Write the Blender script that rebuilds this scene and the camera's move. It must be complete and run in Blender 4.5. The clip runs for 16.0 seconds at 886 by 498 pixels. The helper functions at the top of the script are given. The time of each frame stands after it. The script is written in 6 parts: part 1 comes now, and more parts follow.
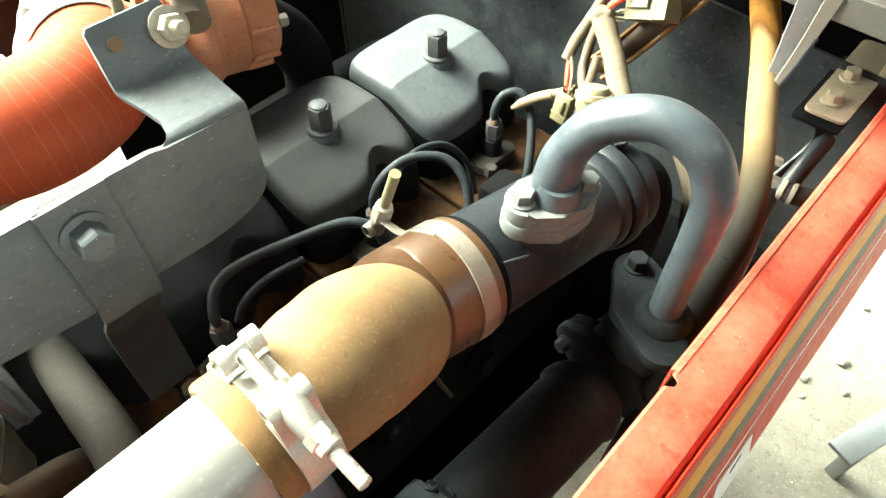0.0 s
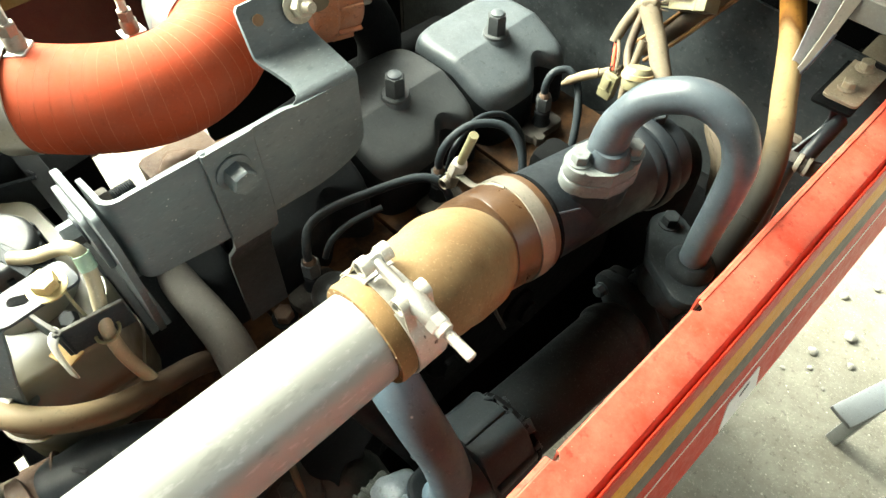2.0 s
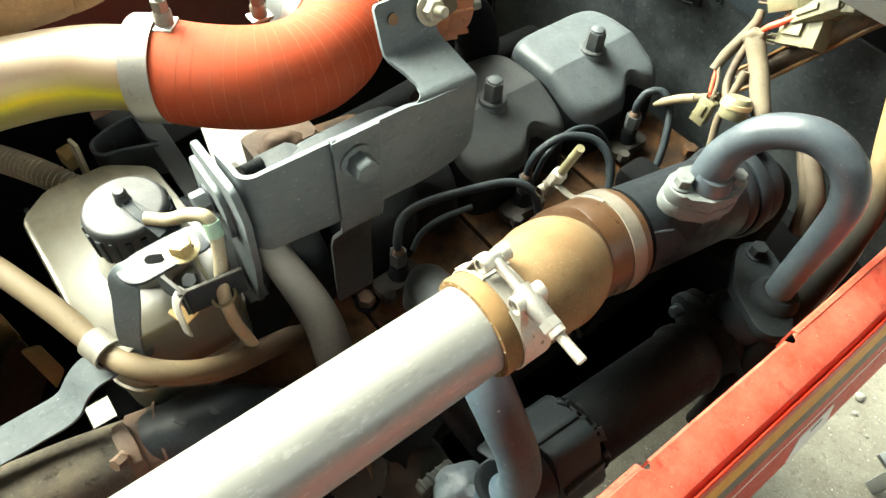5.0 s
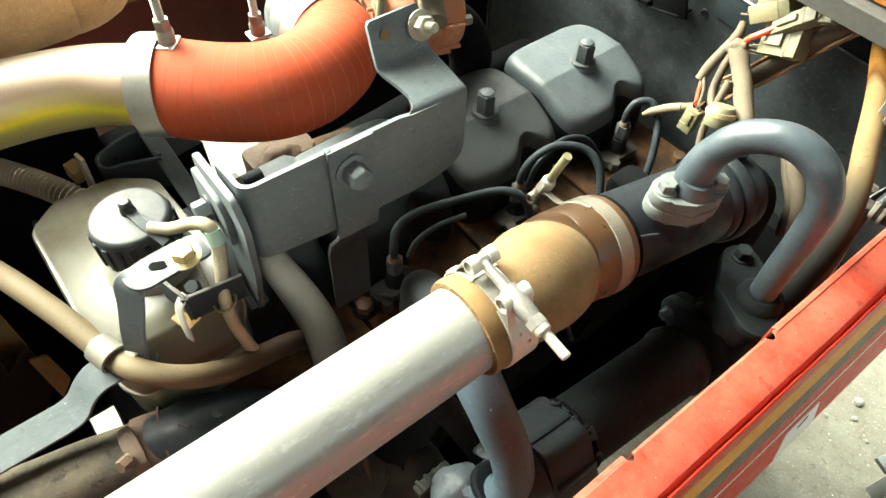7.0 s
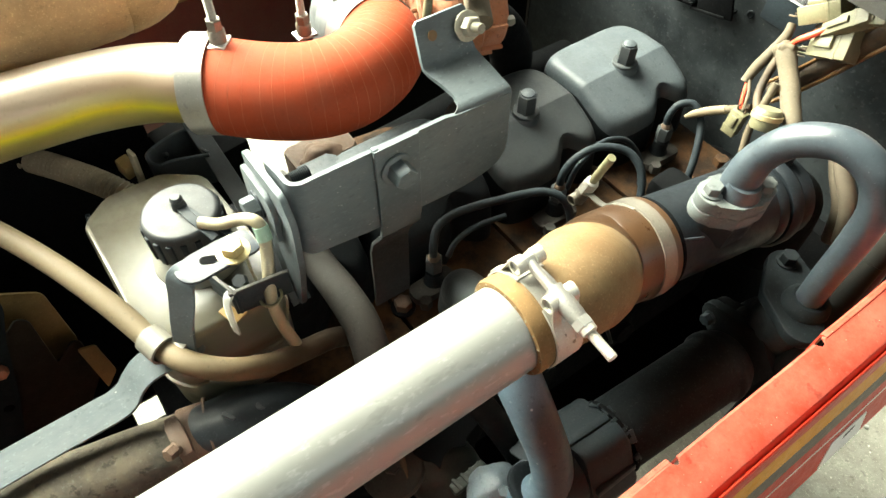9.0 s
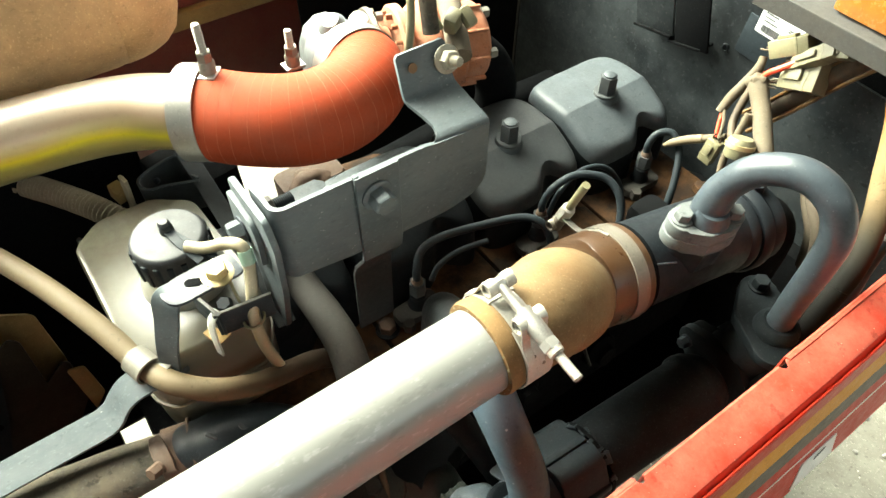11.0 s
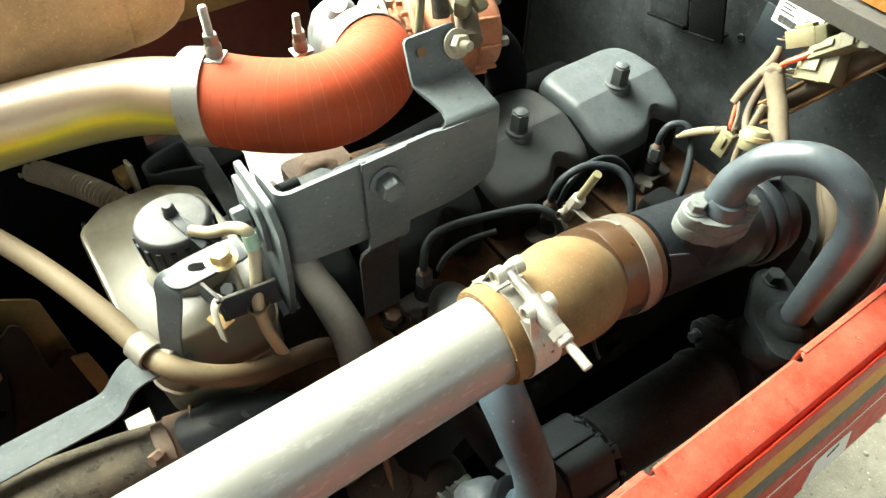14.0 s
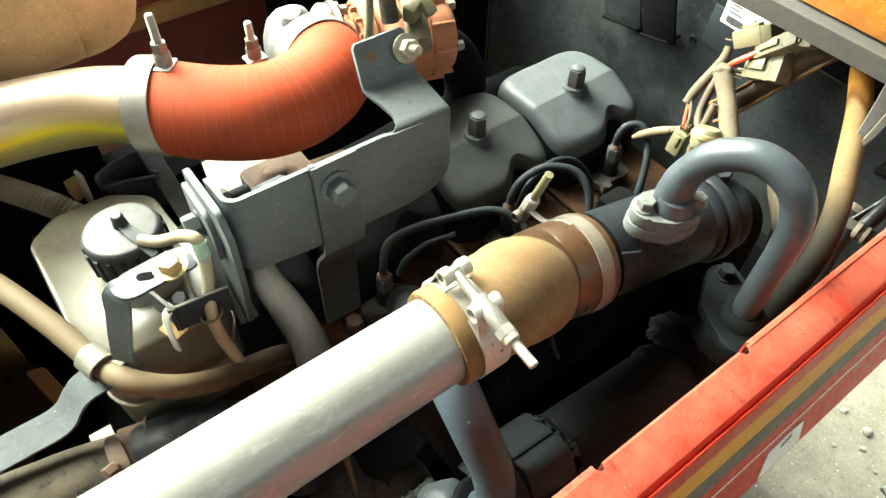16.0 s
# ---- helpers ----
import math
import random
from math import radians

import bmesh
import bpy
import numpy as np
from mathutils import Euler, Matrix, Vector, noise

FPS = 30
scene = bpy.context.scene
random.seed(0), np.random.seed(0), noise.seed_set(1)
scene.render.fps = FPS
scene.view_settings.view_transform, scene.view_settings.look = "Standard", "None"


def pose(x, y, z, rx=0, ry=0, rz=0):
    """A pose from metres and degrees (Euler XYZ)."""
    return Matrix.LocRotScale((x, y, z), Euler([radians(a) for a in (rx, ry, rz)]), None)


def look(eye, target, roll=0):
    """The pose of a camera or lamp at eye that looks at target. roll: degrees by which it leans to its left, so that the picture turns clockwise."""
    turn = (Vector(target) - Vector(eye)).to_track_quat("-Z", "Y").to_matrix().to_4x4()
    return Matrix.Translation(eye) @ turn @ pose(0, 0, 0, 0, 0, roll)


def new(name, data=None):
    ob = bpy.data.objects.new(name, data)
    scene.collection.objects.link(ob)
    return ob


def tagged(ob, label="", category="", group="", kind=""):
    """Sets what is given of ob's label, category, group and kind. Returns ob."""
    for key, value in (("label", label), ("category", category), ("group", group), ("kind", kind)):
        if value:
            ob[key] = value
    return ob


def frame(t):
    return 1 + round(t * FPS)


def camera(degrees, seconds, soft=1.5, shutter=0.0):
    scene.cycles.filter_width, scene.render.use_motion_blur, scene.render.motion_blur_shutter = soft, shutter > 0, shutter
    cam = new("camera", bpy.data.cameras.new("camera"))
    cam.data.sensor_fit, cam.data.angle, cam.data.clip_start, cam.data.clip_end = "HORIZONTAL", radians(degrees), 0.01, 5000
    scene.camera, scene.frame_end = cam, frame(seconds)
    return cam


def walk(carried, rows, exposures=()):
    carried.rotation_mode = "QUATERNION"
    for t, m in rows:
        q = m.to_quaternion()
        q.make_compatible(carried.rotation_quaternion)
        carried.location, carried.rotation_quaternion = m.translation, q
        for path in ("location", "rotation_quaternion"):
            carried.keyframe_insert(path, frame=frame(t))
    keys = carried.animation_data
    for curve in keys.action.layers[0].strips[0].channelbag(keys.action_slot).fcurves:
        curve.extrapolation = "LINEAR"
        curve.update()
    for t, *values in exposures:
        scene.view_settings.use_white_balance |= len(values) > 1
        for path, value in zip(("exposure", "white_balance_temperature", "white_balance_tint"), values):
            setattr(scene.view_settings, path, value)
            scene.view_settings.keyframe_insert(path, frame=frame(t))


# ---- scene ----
cam = camera(67.6, 16.0)
PATH = [
    (0, (0.262, -0.228, 1.469), (-0.594, 0.683, -0.092), 0.0),
    (0.5, (0.265, -0.257, 1.468), (-0.578, 0.633, -0.112), 1.1),
    (1, (0.268, -0.279, 1.485), (-0.579, 0.592, -0.103), 0.7),
    (1.5, (0.275, -0.311, 1.515), (-0.608, 0.501, -0.086), -1.3),
    (2, (0.286, -0.319, 1.535), (-0.56, 0.516, -0.074), 0.7),
    (2.5, (0.29, -0.324, 1.539), (-0.584, 0.493, -0.064), 0.3),
    (3, (0.26, -0.343, 1.538), (-0.651, 0.424, -0.068), 1.1),
    (3.2, (0.252, -0.36, 1.539), (-0.671, 0.389, -0.07), 2.0),
    (5.3, (0.263, -0.377, 1.556), (-0.648, 0.384, -0.054), 3.5),
    (5.5, (0.268, -0.38, 1.558), (-0.669, 0.384, -0.035), 3.3),
    (6, (0.276, -0.375, 1.566), (-0.664, 0.395, -0.023), 1.9),
    (6.5, (0.274, -0.375, 1.568), (-0.661, 0.406, -0.018), 2.8),
    (7, (0.279, -0.377, 1.566), (-0.663, 0.396, -0.02), 2.2),
    (7.5, (0.281, -0.38, 1.564), (-0.694, 0.369, -0.014), 0.5),
    (8, (0.271, -0.385, 1.564), (-0.713, 0.323, -0.027), -0.2),
    (10.3, (0.289, -0.393, 1.573), (-0.722, 0.312, -0.003), -0.3),
    (10.5, (0.292, -0.394, 1.573), (-0.728, 0.297, -0.002), -1.6),
    (11, (0.294, -0.382, 1.583), (-0.744, 0.361, 0.043), 0.4),
    (11.5, (0.305, -0.383, 1.578), (-0.714, 0.398, 0.044), 2.6),
    (12, (0.302, -0.393, 1.579), (-0.74, 0.366, 0.05), 2.4),
    (12.5, (0.304, -0.4, 1.579), (-0.746, 0.325, 0.039), 1.6),
    (13, (0.31, -0.394, 1.568), (-0.726, 0.339, 0.023), 0.9),
    (13.5, (0.291, -0.396, 1.565), (-0.744, 0.323, 0.011), 1.1),
    (14, (0.294, -0.382, 1.569), (-0.752, 0.339, 0.025), 0.3),
    (14.5, (0.301, -0.361, 1.567), (-0.715, 0.413, 0.028), 1.5),
    (15, (0.311, -0.361, 1.566), (-0.693, 0.432, 0.029), 2.1),
    (15.5, (0.313, -0.359, 1.572), (-0.697, 0.431, 0.037), 0.6),
    (16, (0.311, -0.365, 1.569), (-0.712, 0.415, 0.037), 1.0),
]
walk(cam, [(t, look(eye, target, roll)) for t, eye, target, roll in PATH],
     exposures=[(0.0, 2.24, 7100, -8), (1.5, 1.93, 7100, -8), (16.0, 1.63, 7100, -8)])

# ---- world, light ----
world = bpy.data.worlds.new("sky")
scene.world = world
world.use_nodes = True
wn = world.node_tree.nodes
sky = wn.new("ShaderNodeTexSky")
sky.sky_type, sky.sun_disc = "NISHITA", False
SUN_EL, SUN_AZ = radians(42), radians(-108)
sky.sun_elevation, sky.sun_rotation = SUN_EL, SUN_AZ
haze = wn.new("ShaderNodeHueSaturation")
haze.inputs["Saturation"].default_value = 0.30
world.node_tree.links.new(sky.outputs["Color"], haze.inputs["Color"])
world.node_tree.links.new(haze.outputs["Color"], wn["Background"].inputs["Color"])
wn["Background"].inputs["Strength"].default_value = 0.66
sky.dust_density, sky.air_density = 8.0, 0.6
sun = new("sun", bpy.data.lights.new("sun", "SUN"))
sun.data.energy, sun.data.angle, sun.data.color = 0.36, radians(40), (1.0, 0.965, 0.93)
sun_dir = Vector((math.sin(SUN_AZ) * math.cos(SUN_EL), math.cos(SUN_AZ) * math.cos(SUN_EL), math.sin(SUN_EL)))
sun.matrix_world = look(sun_dir * 5, (0, 0, 0))


# ---- materials ----
def material(name, base, rough=0.6, metal=0.0, vary=0.25, dust=None, dust_amount=0.3, fine=90.0, coarse=9.0,
             bump=0.15, specks=None, stretch=(1, 1, 1), coat=0.0, rough_vary=0.15, sharp=0.18, spec=0.5, grit=0.22, grit_scale=420.0, pits=1.2):
    m = bpy.data.materials.new(name)
    m.use_nodes = True
    n, l = m.node_tree.nodes, m.node_tree.links
    b = n["Principled BSDF"]
    co, mp = n.new("ShaderNodeTexCoord"), n.new("ShaderNodeMapping")
    mp.inputs["Scale"].default_value = stretch
    rnd = n.new("ShaderNodeObjectInfo")
    add = n.new("ShaderNodeVectorMath")
    l.new(co.outputs["Object"], add.inputs[0])
    l.new(rnd.outputs["Random"], add.inputs[1])
    l.new(add.outputs[0], mp.inputs["Vector"])

    def noise_tex(scale, detail=5.0, rough_=0.6):
        t = n.new("ShaderNodeTexNoise")
        t.inputs["Scale"].default_value, t.inputs["Detail"].default_value, t.inputs["Roughness"].default_value = scale, detail, rough_
        l.new(mp.outputs[0], t.inputs["Vector"])
        return t.outputs["Fac"]

    def ramp(fac, a, b_):
        r = n.new("ShaderNodeMapRange")
        r.inputs["From Min"].default_value, r.inputs["From Max"].default_value = a, b_
        l.new(fac, r.inputs["Value"])
        return r.outputs[0]

    def mix(fac, a, b_, mode="MIX"):
        x = n.new("ShaderNodeMix")
        x.data_type, x.blend_type = "RGBA", mode
        for sock, v in ((0, fac), (6, a), (7, b_)):
            if isinstance(v, (float, int, tuple)):
                x.inputs[sock].default_value = v
            else:
                l.new(v, x.inputs[sock])
        return x.outputs[2]

    big, small = noise_tex(coarse), noise_tex(fine, 6.0, 0.7)
    dark = tuple(c * (1 - vary) for c in base) + (1,)
    light = tuple(min(1, c * (1 + vary)) for c in base) + (1,)
    col = mix(ramp(big, 0.3, 0.7), dark, light)
    col = mix(ramp(small, 0.3, 0.75), col, mix(0.5, col, light), "MIX")
    if dust:
        d = noise_tex(coarse * 2.3, 8.0, 0.7)
        dm = n.new("ShaderNodeMath")
        dm.operation = "MULTIPLY"
        l.new(ramp(d, 0.5 - sharp, 0.5 + sharp), dm.inputs[0])
        dm.inputs[1].default_value = dust_amount
        col = mix(dm.outputs[0], col, tuple(dust) + (1,))
    if specks:
        v = n.new("ShaderNodeTexVoronoi")
        v.inputs["Scale"].default_value = specks[0]
        l.new(mp.outputs[0], v.inputs["Vector"])
        sm = n.new("ShaderNodeMath")
        sm.operation = "MULTIPLY"
        l.new(ramp(v.outputs["Distance"], specks[1], specks[1] * 0.5), sm.inputs[0])
        l.new(ramp(noise_tex(coarse * 3), 0.45, 0.6), sm.inputs[1])
        col = mix(sm.outputs[0], col, tuple(specks[2]) + (1,))
    grit *= 1.1
    if grit:
        for scale, a, b_, tone, k in ((grit_scale, 0.58, 0.68, tuple(min(1, c * 1.9 + 0.03) for c in base), 1.0), (grit_scale * 0.45, 0.60, 0.68, tuple(c * 0.35 for c in base), pits)):
            gm = n.new("ShaderNodeMath")
            gm.operation = "MULTIPLY"
            l.new(ramp(noise_tex(scale, 3.0, 0.65), a, b_), gm.inputs[0])
            gm.inputs[1].default_value = min(1.0, grit * k)
            col = mix(gm.outputs[0], col, tone + (1,))
    l.new(col, b.inputs["Base Color"])
    rr = n.new("ShaderNodeMapRange")
    rr.inputs["To Min"].default_value, rr.inputs["To Max"].default_value = max(0.03, rough - rough_vary), min(1, rough + rough_vary)
    l.new(ramp(small, 0.25, 0.75), rr.inputs["Value"])
    l.new(rr.outputs[0], b.inputs["Roughness"])
    b.inputs["Metallic"].default_value = metal
    b.inputs["Coat Weight"].default_value = coat
    b.inputs["Specular IOR Level"].default_value = spec
    if bump:
        bp = n.new("ShaderNodeBump")
        bp.inputs["Strength"].default_value, bp.inputs["Distance"].default_value = bump, 0.002
        l.new(small, bp.inputs["Height"])
        l.new(bp.outputs[0], b.inputs["Normal"])
    return m


M = {}
M["grey_paint"] = material("grey_paint", (0.0504, 0.0637, 0.0715), 0.58, 0.0, 0.42, (0.1090, 0.1225, 0.1300), 0.6, bump=0.14, coarse=13, fine=130, stretch=(1, 0.45, 1), specks=(210, 0.11, (0.3550, 0.3634, 0.3550)), grit=0.4, pits=0.6, spec=0.35)
# near-black paint; on the rocker covers it stands in for shade
M["dark_paint"] = material("dark_paint", (0.0052, 0.0068, 0.0087), 0.65, 0.0, 0.3, (0.0129, 0.0143, 0.0145), 0.4, bump=0.2, spec=0.1)
M["dark_grey_paint"] = material("dark_grey_paint", (0.022, 0.026, 0.029), 0.6, 0.0, 0.35, (0.048, 0.050, 0.050), 0.5, bump=0.25, fine=150, coarse=14, spec=0.3)
M["cover_paint"] = material("cover_paint", (0.0328, 0.0408, 0.0475), 0.55, 0.0, 0.32, (0.0689, 0.0785, 0.0845), 0.55, bump=0.25, fine=150, coarse=16, specks=(180, 0.10, (0.17, 0.175, 0.17)), grit=0.35, spec=0.35)
# blacker than the parts are: the deep bay's shade in the colour
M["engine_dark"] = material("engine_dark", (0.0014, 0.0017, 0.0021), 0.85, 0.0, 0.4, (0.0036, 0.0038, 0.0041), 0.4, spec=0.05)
M["manifold_paint"] = material("manifold_paint", (0.0056, 0.0076, 0.0100), 0.45, 0.0, 0.3, (0.0171, 0.0203, 0.0234), 0.45, bump=0.10, spec=0.2, grit=0.3)
M["blue_grey"] = material("blue_grey", (0.0198, 0.0265, 0.0340), 0.38, 0.0, 0.25, (0.0632, 0.0769, 0.0880), 0.6, bump=0.06, coarse=14, specks=(170, 0.10, (0.19, 0.20, 0.20)), grit=0.3, spec=0.45)
M["slate_rubber"] = material("slate_rubber", (0.0459, 0.0695, 0.0920), 0.5, 0.0, 0.2, (0.0849, 0.1159, 0.1398), 0.5, bump=0.12, coarse=18, specks=(60, 0.10, (0.26, 0.30, 0.33)), spec=0.25, grit=0.3)
M["pump_green"] = material("pump_green", (0.0187, 0.0235, 0.0221), 0.6, 0.0, 0.5, (0.0562, 0.0619, 0.0544), 0.5, bump=0.4, coarse=18, spec=0.3, grit=0.4)
M["pump_paint"] = material("pump_paint", (0.0723, 0.0927, 0.1117), 0.55, 0.0, 0.25, (0.1112, 0.1248, 0.1323), 0.5, bump=0.35, coarse=16, grit=0.4)
M["pad_paint"] = material("pad_paint", (0.0646, 0.0748, 0.0775), 0.65, 0.0, 0.25, (0.1050, 0.1088, 0.1009), 0.55, bump=0.5, coarse=20, grit=0.35)
M["aluminium"] = material("aluminium", (0.2021, 0.2021, 0.1926), 0.34, 0.30, 0.08, (0.2322, 0.2322, 0.2193), 0.6, fine=90, coarse=26, bump=0.012, rough_vary=0.05,
                          stretch=(1, 0.35, 1), specks=(75, 0.06, (0.75, 0.75, 0.72)), grit=0.3, grit_scale=200, pits=0.8)
M["tan_silicone"] = material("tan_silicone", (0.1395, 0.0939, 0.0465), 0.85, 0.0, 0.16, (0.0984, 0.0513, 0.0206), 0.6, bump=0.3, fine=220, coarse=9, sharp=0.11, spec=0.2, grit=0.25)
M["hose_edge"] = material("hose_edge", (0.150, 0.092, 0.040), 0.9, 0.0, 0.25, (0.085, 0.046, 0.018), 0.6, bump=0.3, spec=0.2)
M["brown_silicone"] = material("brown_silicone", (0.0340, 0.0143, 0.0048), 0.36, 0.0, 0.25, (0.0680, 0.0374, 0.0163), 0.4, bump=0.10)
M["bright_steel"] = material("bright_steel", (0.4420, 0.4335, 0.4080), 0.36, 0.85, 0.1, (0.3400, 0.3230, 0.2890), 0.4, bump=0.05, rough_vary=0.06)
M["dull_steel"] = material("dull_steel", (0.1786, 0.1624, 0.1381), 0.48, 0.6, 0.15, (0.1191, 0.0920, 0.0649), 0.4, bump=0.08)
M["dirty_zinc"] = material("dirty_zinc", (0.30, 0.285, 0.235), 0.5, 0.4, 0.2, (0.17, 0.15, 0.11), 0.6, bump=0.15, coarse=30)
M["white_steel"] = material("white_steel", (0.3910, 0.3782, 0.3400), 0.50, 0.5, 0.14, (0.2550, 0.2295, 0.1785), 0.5)
M["orange_silicone"] = material("orange_silicone", (0.2913, 0.0381, 0.0116), 0.75, 0.0, 0.10, (0.2135, 0.0659, 0.0383), 0.5, bump=0.14, fine=180, coarse=7, spec=0.12, grit=0.15)
M["thread_line"] = material("thread_line", (0.3995, 0.1403, 0.0808), 0.8, 0.0, 0.1, bump=0)
M["rust_casting"] = material("rust_casting", (0.26, 0.085, 0.030), 0.8, 0.0, 0.4, (0.36, 0.20, 0.15), 0.5, bump=0.6, fine=150, grit=0.4)
M["rusty_head"] = material("rusty_head", (0.013, 0.007, 0.004), 0.8, 0.0, 0.4, (0.095, 0.045, 0.016), 0.6, sharp=0.09, coarse=12, bump=0.4, spec=0.2)
M["grimy_rubber"] = material("grimy_rubber", (0.036, 0.033, 0.028), 0.8, 0.0, 0.4, (0.100, 0.083, 0.060), 0.65, bump=0.6, spec=0.1, fine=110, coarse=13, sharp=0.12, grit=0.45, grit_scale=220)
M["black_rubber"] = material("black_rubber", (0.0040, 0.0054, 0.0065), 0.65, 0.0, 0.4, (0.0129, 0.0160, 0.0183), 0.5, bump=0.16, coarse=14, spec=0.07, grit=0.35)
M["black_plastic"] = material("black_plastic", (0.0102, 0.0137, 0.0169), 0.5, 0.0, 0.3, (0.0320, 0.0401, 0.0462), 0.4, bump=0.16, spec=0.12, grit=0.35)
M["cap_plastic"] = material("cap_plastic", (0.0074, 0.0095, 0.0116), 0.6, 0.0, 0.3, (0.0098, 0.0112, 0.0126), 0.6, bump=0.12, coarse=30, sharp=0.12, grit=0.45)
M["tan_tube"] = material("tan_tube", (0.128, 0.100, 0.064), 0.65, 0.0, 0.16, (0.062, 0.043, 0.024), 0.55, coarse=9, bump=0.06, spec=0.3, grit=0.3)
M["dirty_tube"] = material("dirty_tube", (0.070, 0.056, 0.040), 0.7, 0.0, 0.25, (0.034, 0.027, 0.019), 0.55, coarse=16, bump=0.1, spec=0.3)
M["stained_tube"] = material("stained_tube", (0.13, 0.066, 0.018), 0.5, 0.0, 0.25, (0.05, 0.025, 0.011), 0.5, coarse=20, bump=0.05)
M["cream_plastic"] = material("cream_plastic", (0.1423, 0.1344, 0.0793), 0.5, 0.0, 0.12, (0.0848, 0.0669, 0.0353), 0.4, bump=0.05, grit=0.25)
M["clear_tube"] = material("clear_tube", (0.2550, 0.2227, 0.1530), 0.4, 0.0, 0.08, (0.1870, 0.1487, 0.0935), 0.4, bump=0.03)
M["brass"] = material("brass", (0.4000, 0.3200, 0.1600), 0.5, 0.6, 0.15, (0.4400, 0.3760, 0.2400), 0.4, bump=0.05)
M["brace_steel"] = material("brace_steel", (0.0162, 0.0214, 0.0302), 0.55, 0.0, 0.35, (0.0186, 0.0218, 0.0261), 0.55, coarse=20, bump=0.12, sharp=0.12, grit=0.5, stretch=(1, 0.5, 1), spec=0.35)
M["red_paint"] = material("red_paint", (0.3078, 0.0205, 0.0094), 0.6, 0.0, 0.10, (0.2798, 0.0805, 0.0543), 0.85, coarse=16, bump=0.12, sharp=0.22, fine=240, specks=(170, 0.10, (0.40, 0.22, 0.17)), grit=0.4, grit_scale=170, spec=0.2)
M["red_gloss"] = material("red_gloss", (0.4013, 0.0167, 0.0067), 0.45, 0.0, 0.06, (0.3511, 0.0585, 0.0334), 0.4, bump=0.03, coarse=20, grit=0.1, spec=0.25)
M["shade_red"] = material("shade_red", (0.085, 0.006, 0.005), 0.5, 0.0, 0.3, (0.12, 0.05, 0.03), 0.4)
# duller red for the middle lip, its shade and grime mixed in
M["lip_red"] = material("lip_red", (0.24, 0.014, 0.008), 0.45, 0.0, 0.15, (0.18, 0.05, 0.035), 0.5, bump=0.05, coarse=20)
M["yellow_vinyl"] = material("yellow_vinyl", (0.5400, 0.2340, 0.0234), 0.5, 0.0, 0.06, (0.4050, 0.2250, 0.0810), 0.35, bump=0.02, coarse=20, spec=0.2)
M["grey_vinyl"] = material("grey_vinyl", (0.085, 0.074, 0.062), 0.55, 0.0, 0.15, (0.19, 0.165, 0.13), 0.5, bump=0.03, spec=0.2, coarse=16)
M["white_vinyl"] = material("white_vinyl", (0.6560, 0.6480, 0.6240), 0.4, 0.0, 0.05, bump=0.02)
M["firewall_paint"] = material("firewall_paint", (0.0037, 0.0055, 0.0070), 0.6, 0.0, 0.6, (0.0229, 0.0277, 0.0304), 1.0, coarse=3.2, bump=0.3, sharp=0.13, fine=60, specks=(110, 0.11, (0.10, 0.095, 0.08)), grit=0.6, grit_scale=150, spec=0.3)
M["ledge_steel"] = material("ledge_steel", (0.0212, 0.0212, 0.0202), 0.75, 0.0, 0.35, (0.0389, 0.0326, 0.0241), 0.6, coarse=12, bump=0.4)
M["brown_canvas"] = material("brown_canvas", (0.5940, 0.3672, 0.1836), 0.75, 0.0, 0.14, (0.1824, 0.1073, 0.0515), 0.5, coarse=7, bump=0.12, spec=0.3, grit=0.3)
M["loom_tape"] = material("loom_tape", (0.0892, 0.0748, 0.0544), 0.85, 0.0, 0.2, (0.0935, 0.0697, 0.0408), 0.5, bump=0.3, spec=0.25)
M["loom_dark"] = material("loom_dark", (0.028, 0.020, 0.012), 0.7, 0.0, 0.3, (0.12, 0.066, 0.024), 0.35, bump=0.3, coarse=14, sharp=0.08)
M["red_wire"] = material("red_wire", (0.75, 0.07, 0.035), 0.4, 0.0, 0.05, bump=0)
M["orange_varnish"] = material("orange_varnish", (0.2873, 0.1050, 0.0166), 0.25, 0.0, 0.3, (0.1381, 0.0442, 0.0110), 0.6, coarse=25, coat=0.5)
M["primer_beige"] = material("primer_beige", (0.2029, 0.1722, 0.1230), 0.6, 0.1, 0.15, (0.1230, 0.0922, 0.0615), 0.5, grit=0.35)
M["unseen_sheet"] = material("unseen_sheet", (0.10, 0.095, 0.09), 0.8, 0.0, 0.1)
M["soil"] = material("soil", (0.1287, 0.1222, 0.0997), 0.95, 0.0, 0.22, (0.0740, 0.0675, 0.0515), 0.75, fine=60, coarse=6.0, bump=1.0,
                     specks=(45, 0.13, (0.3825, 0.3655, 0.3145)), grit=0.4, grit_scale=160)
M["stone"] = material("stone", (0.1561, 0.1503, 0.1300), 0.9, 0.0, 0.15, bump=0.3)
M["label_white"] = material("label_white", (0.4800, 0.4880, 0.4880), 0.5, 0.0, 0.03, bump=0)
M["ink"] = material("ink", (0.05, 0.055, 0.06), 0.6, 0.0, 0.05, bump=0)
M["galvanised"] = material("galvanised", (0.2081, 0.2203, 0.2264), 0.45, 0.7, 0.12, (0.2020, 0.2081, 0.2020), 0.4, bump=0.06)
M["worn_rust"] = material("worn_rust", (0.0442, 0.0238, 0.0136), 0.75, 0.0, 0.3, (0.1062, 0.0646, 0.0382), 0.45, bump=0.4, fine=170)
M["dusty_bolt"] = material("dusty_bolt", (0.105, 0.100, 0.085), 0.6, 0.2, 0.2, (0.175, 0.16, 0.13), 0.5, bump=0.25)
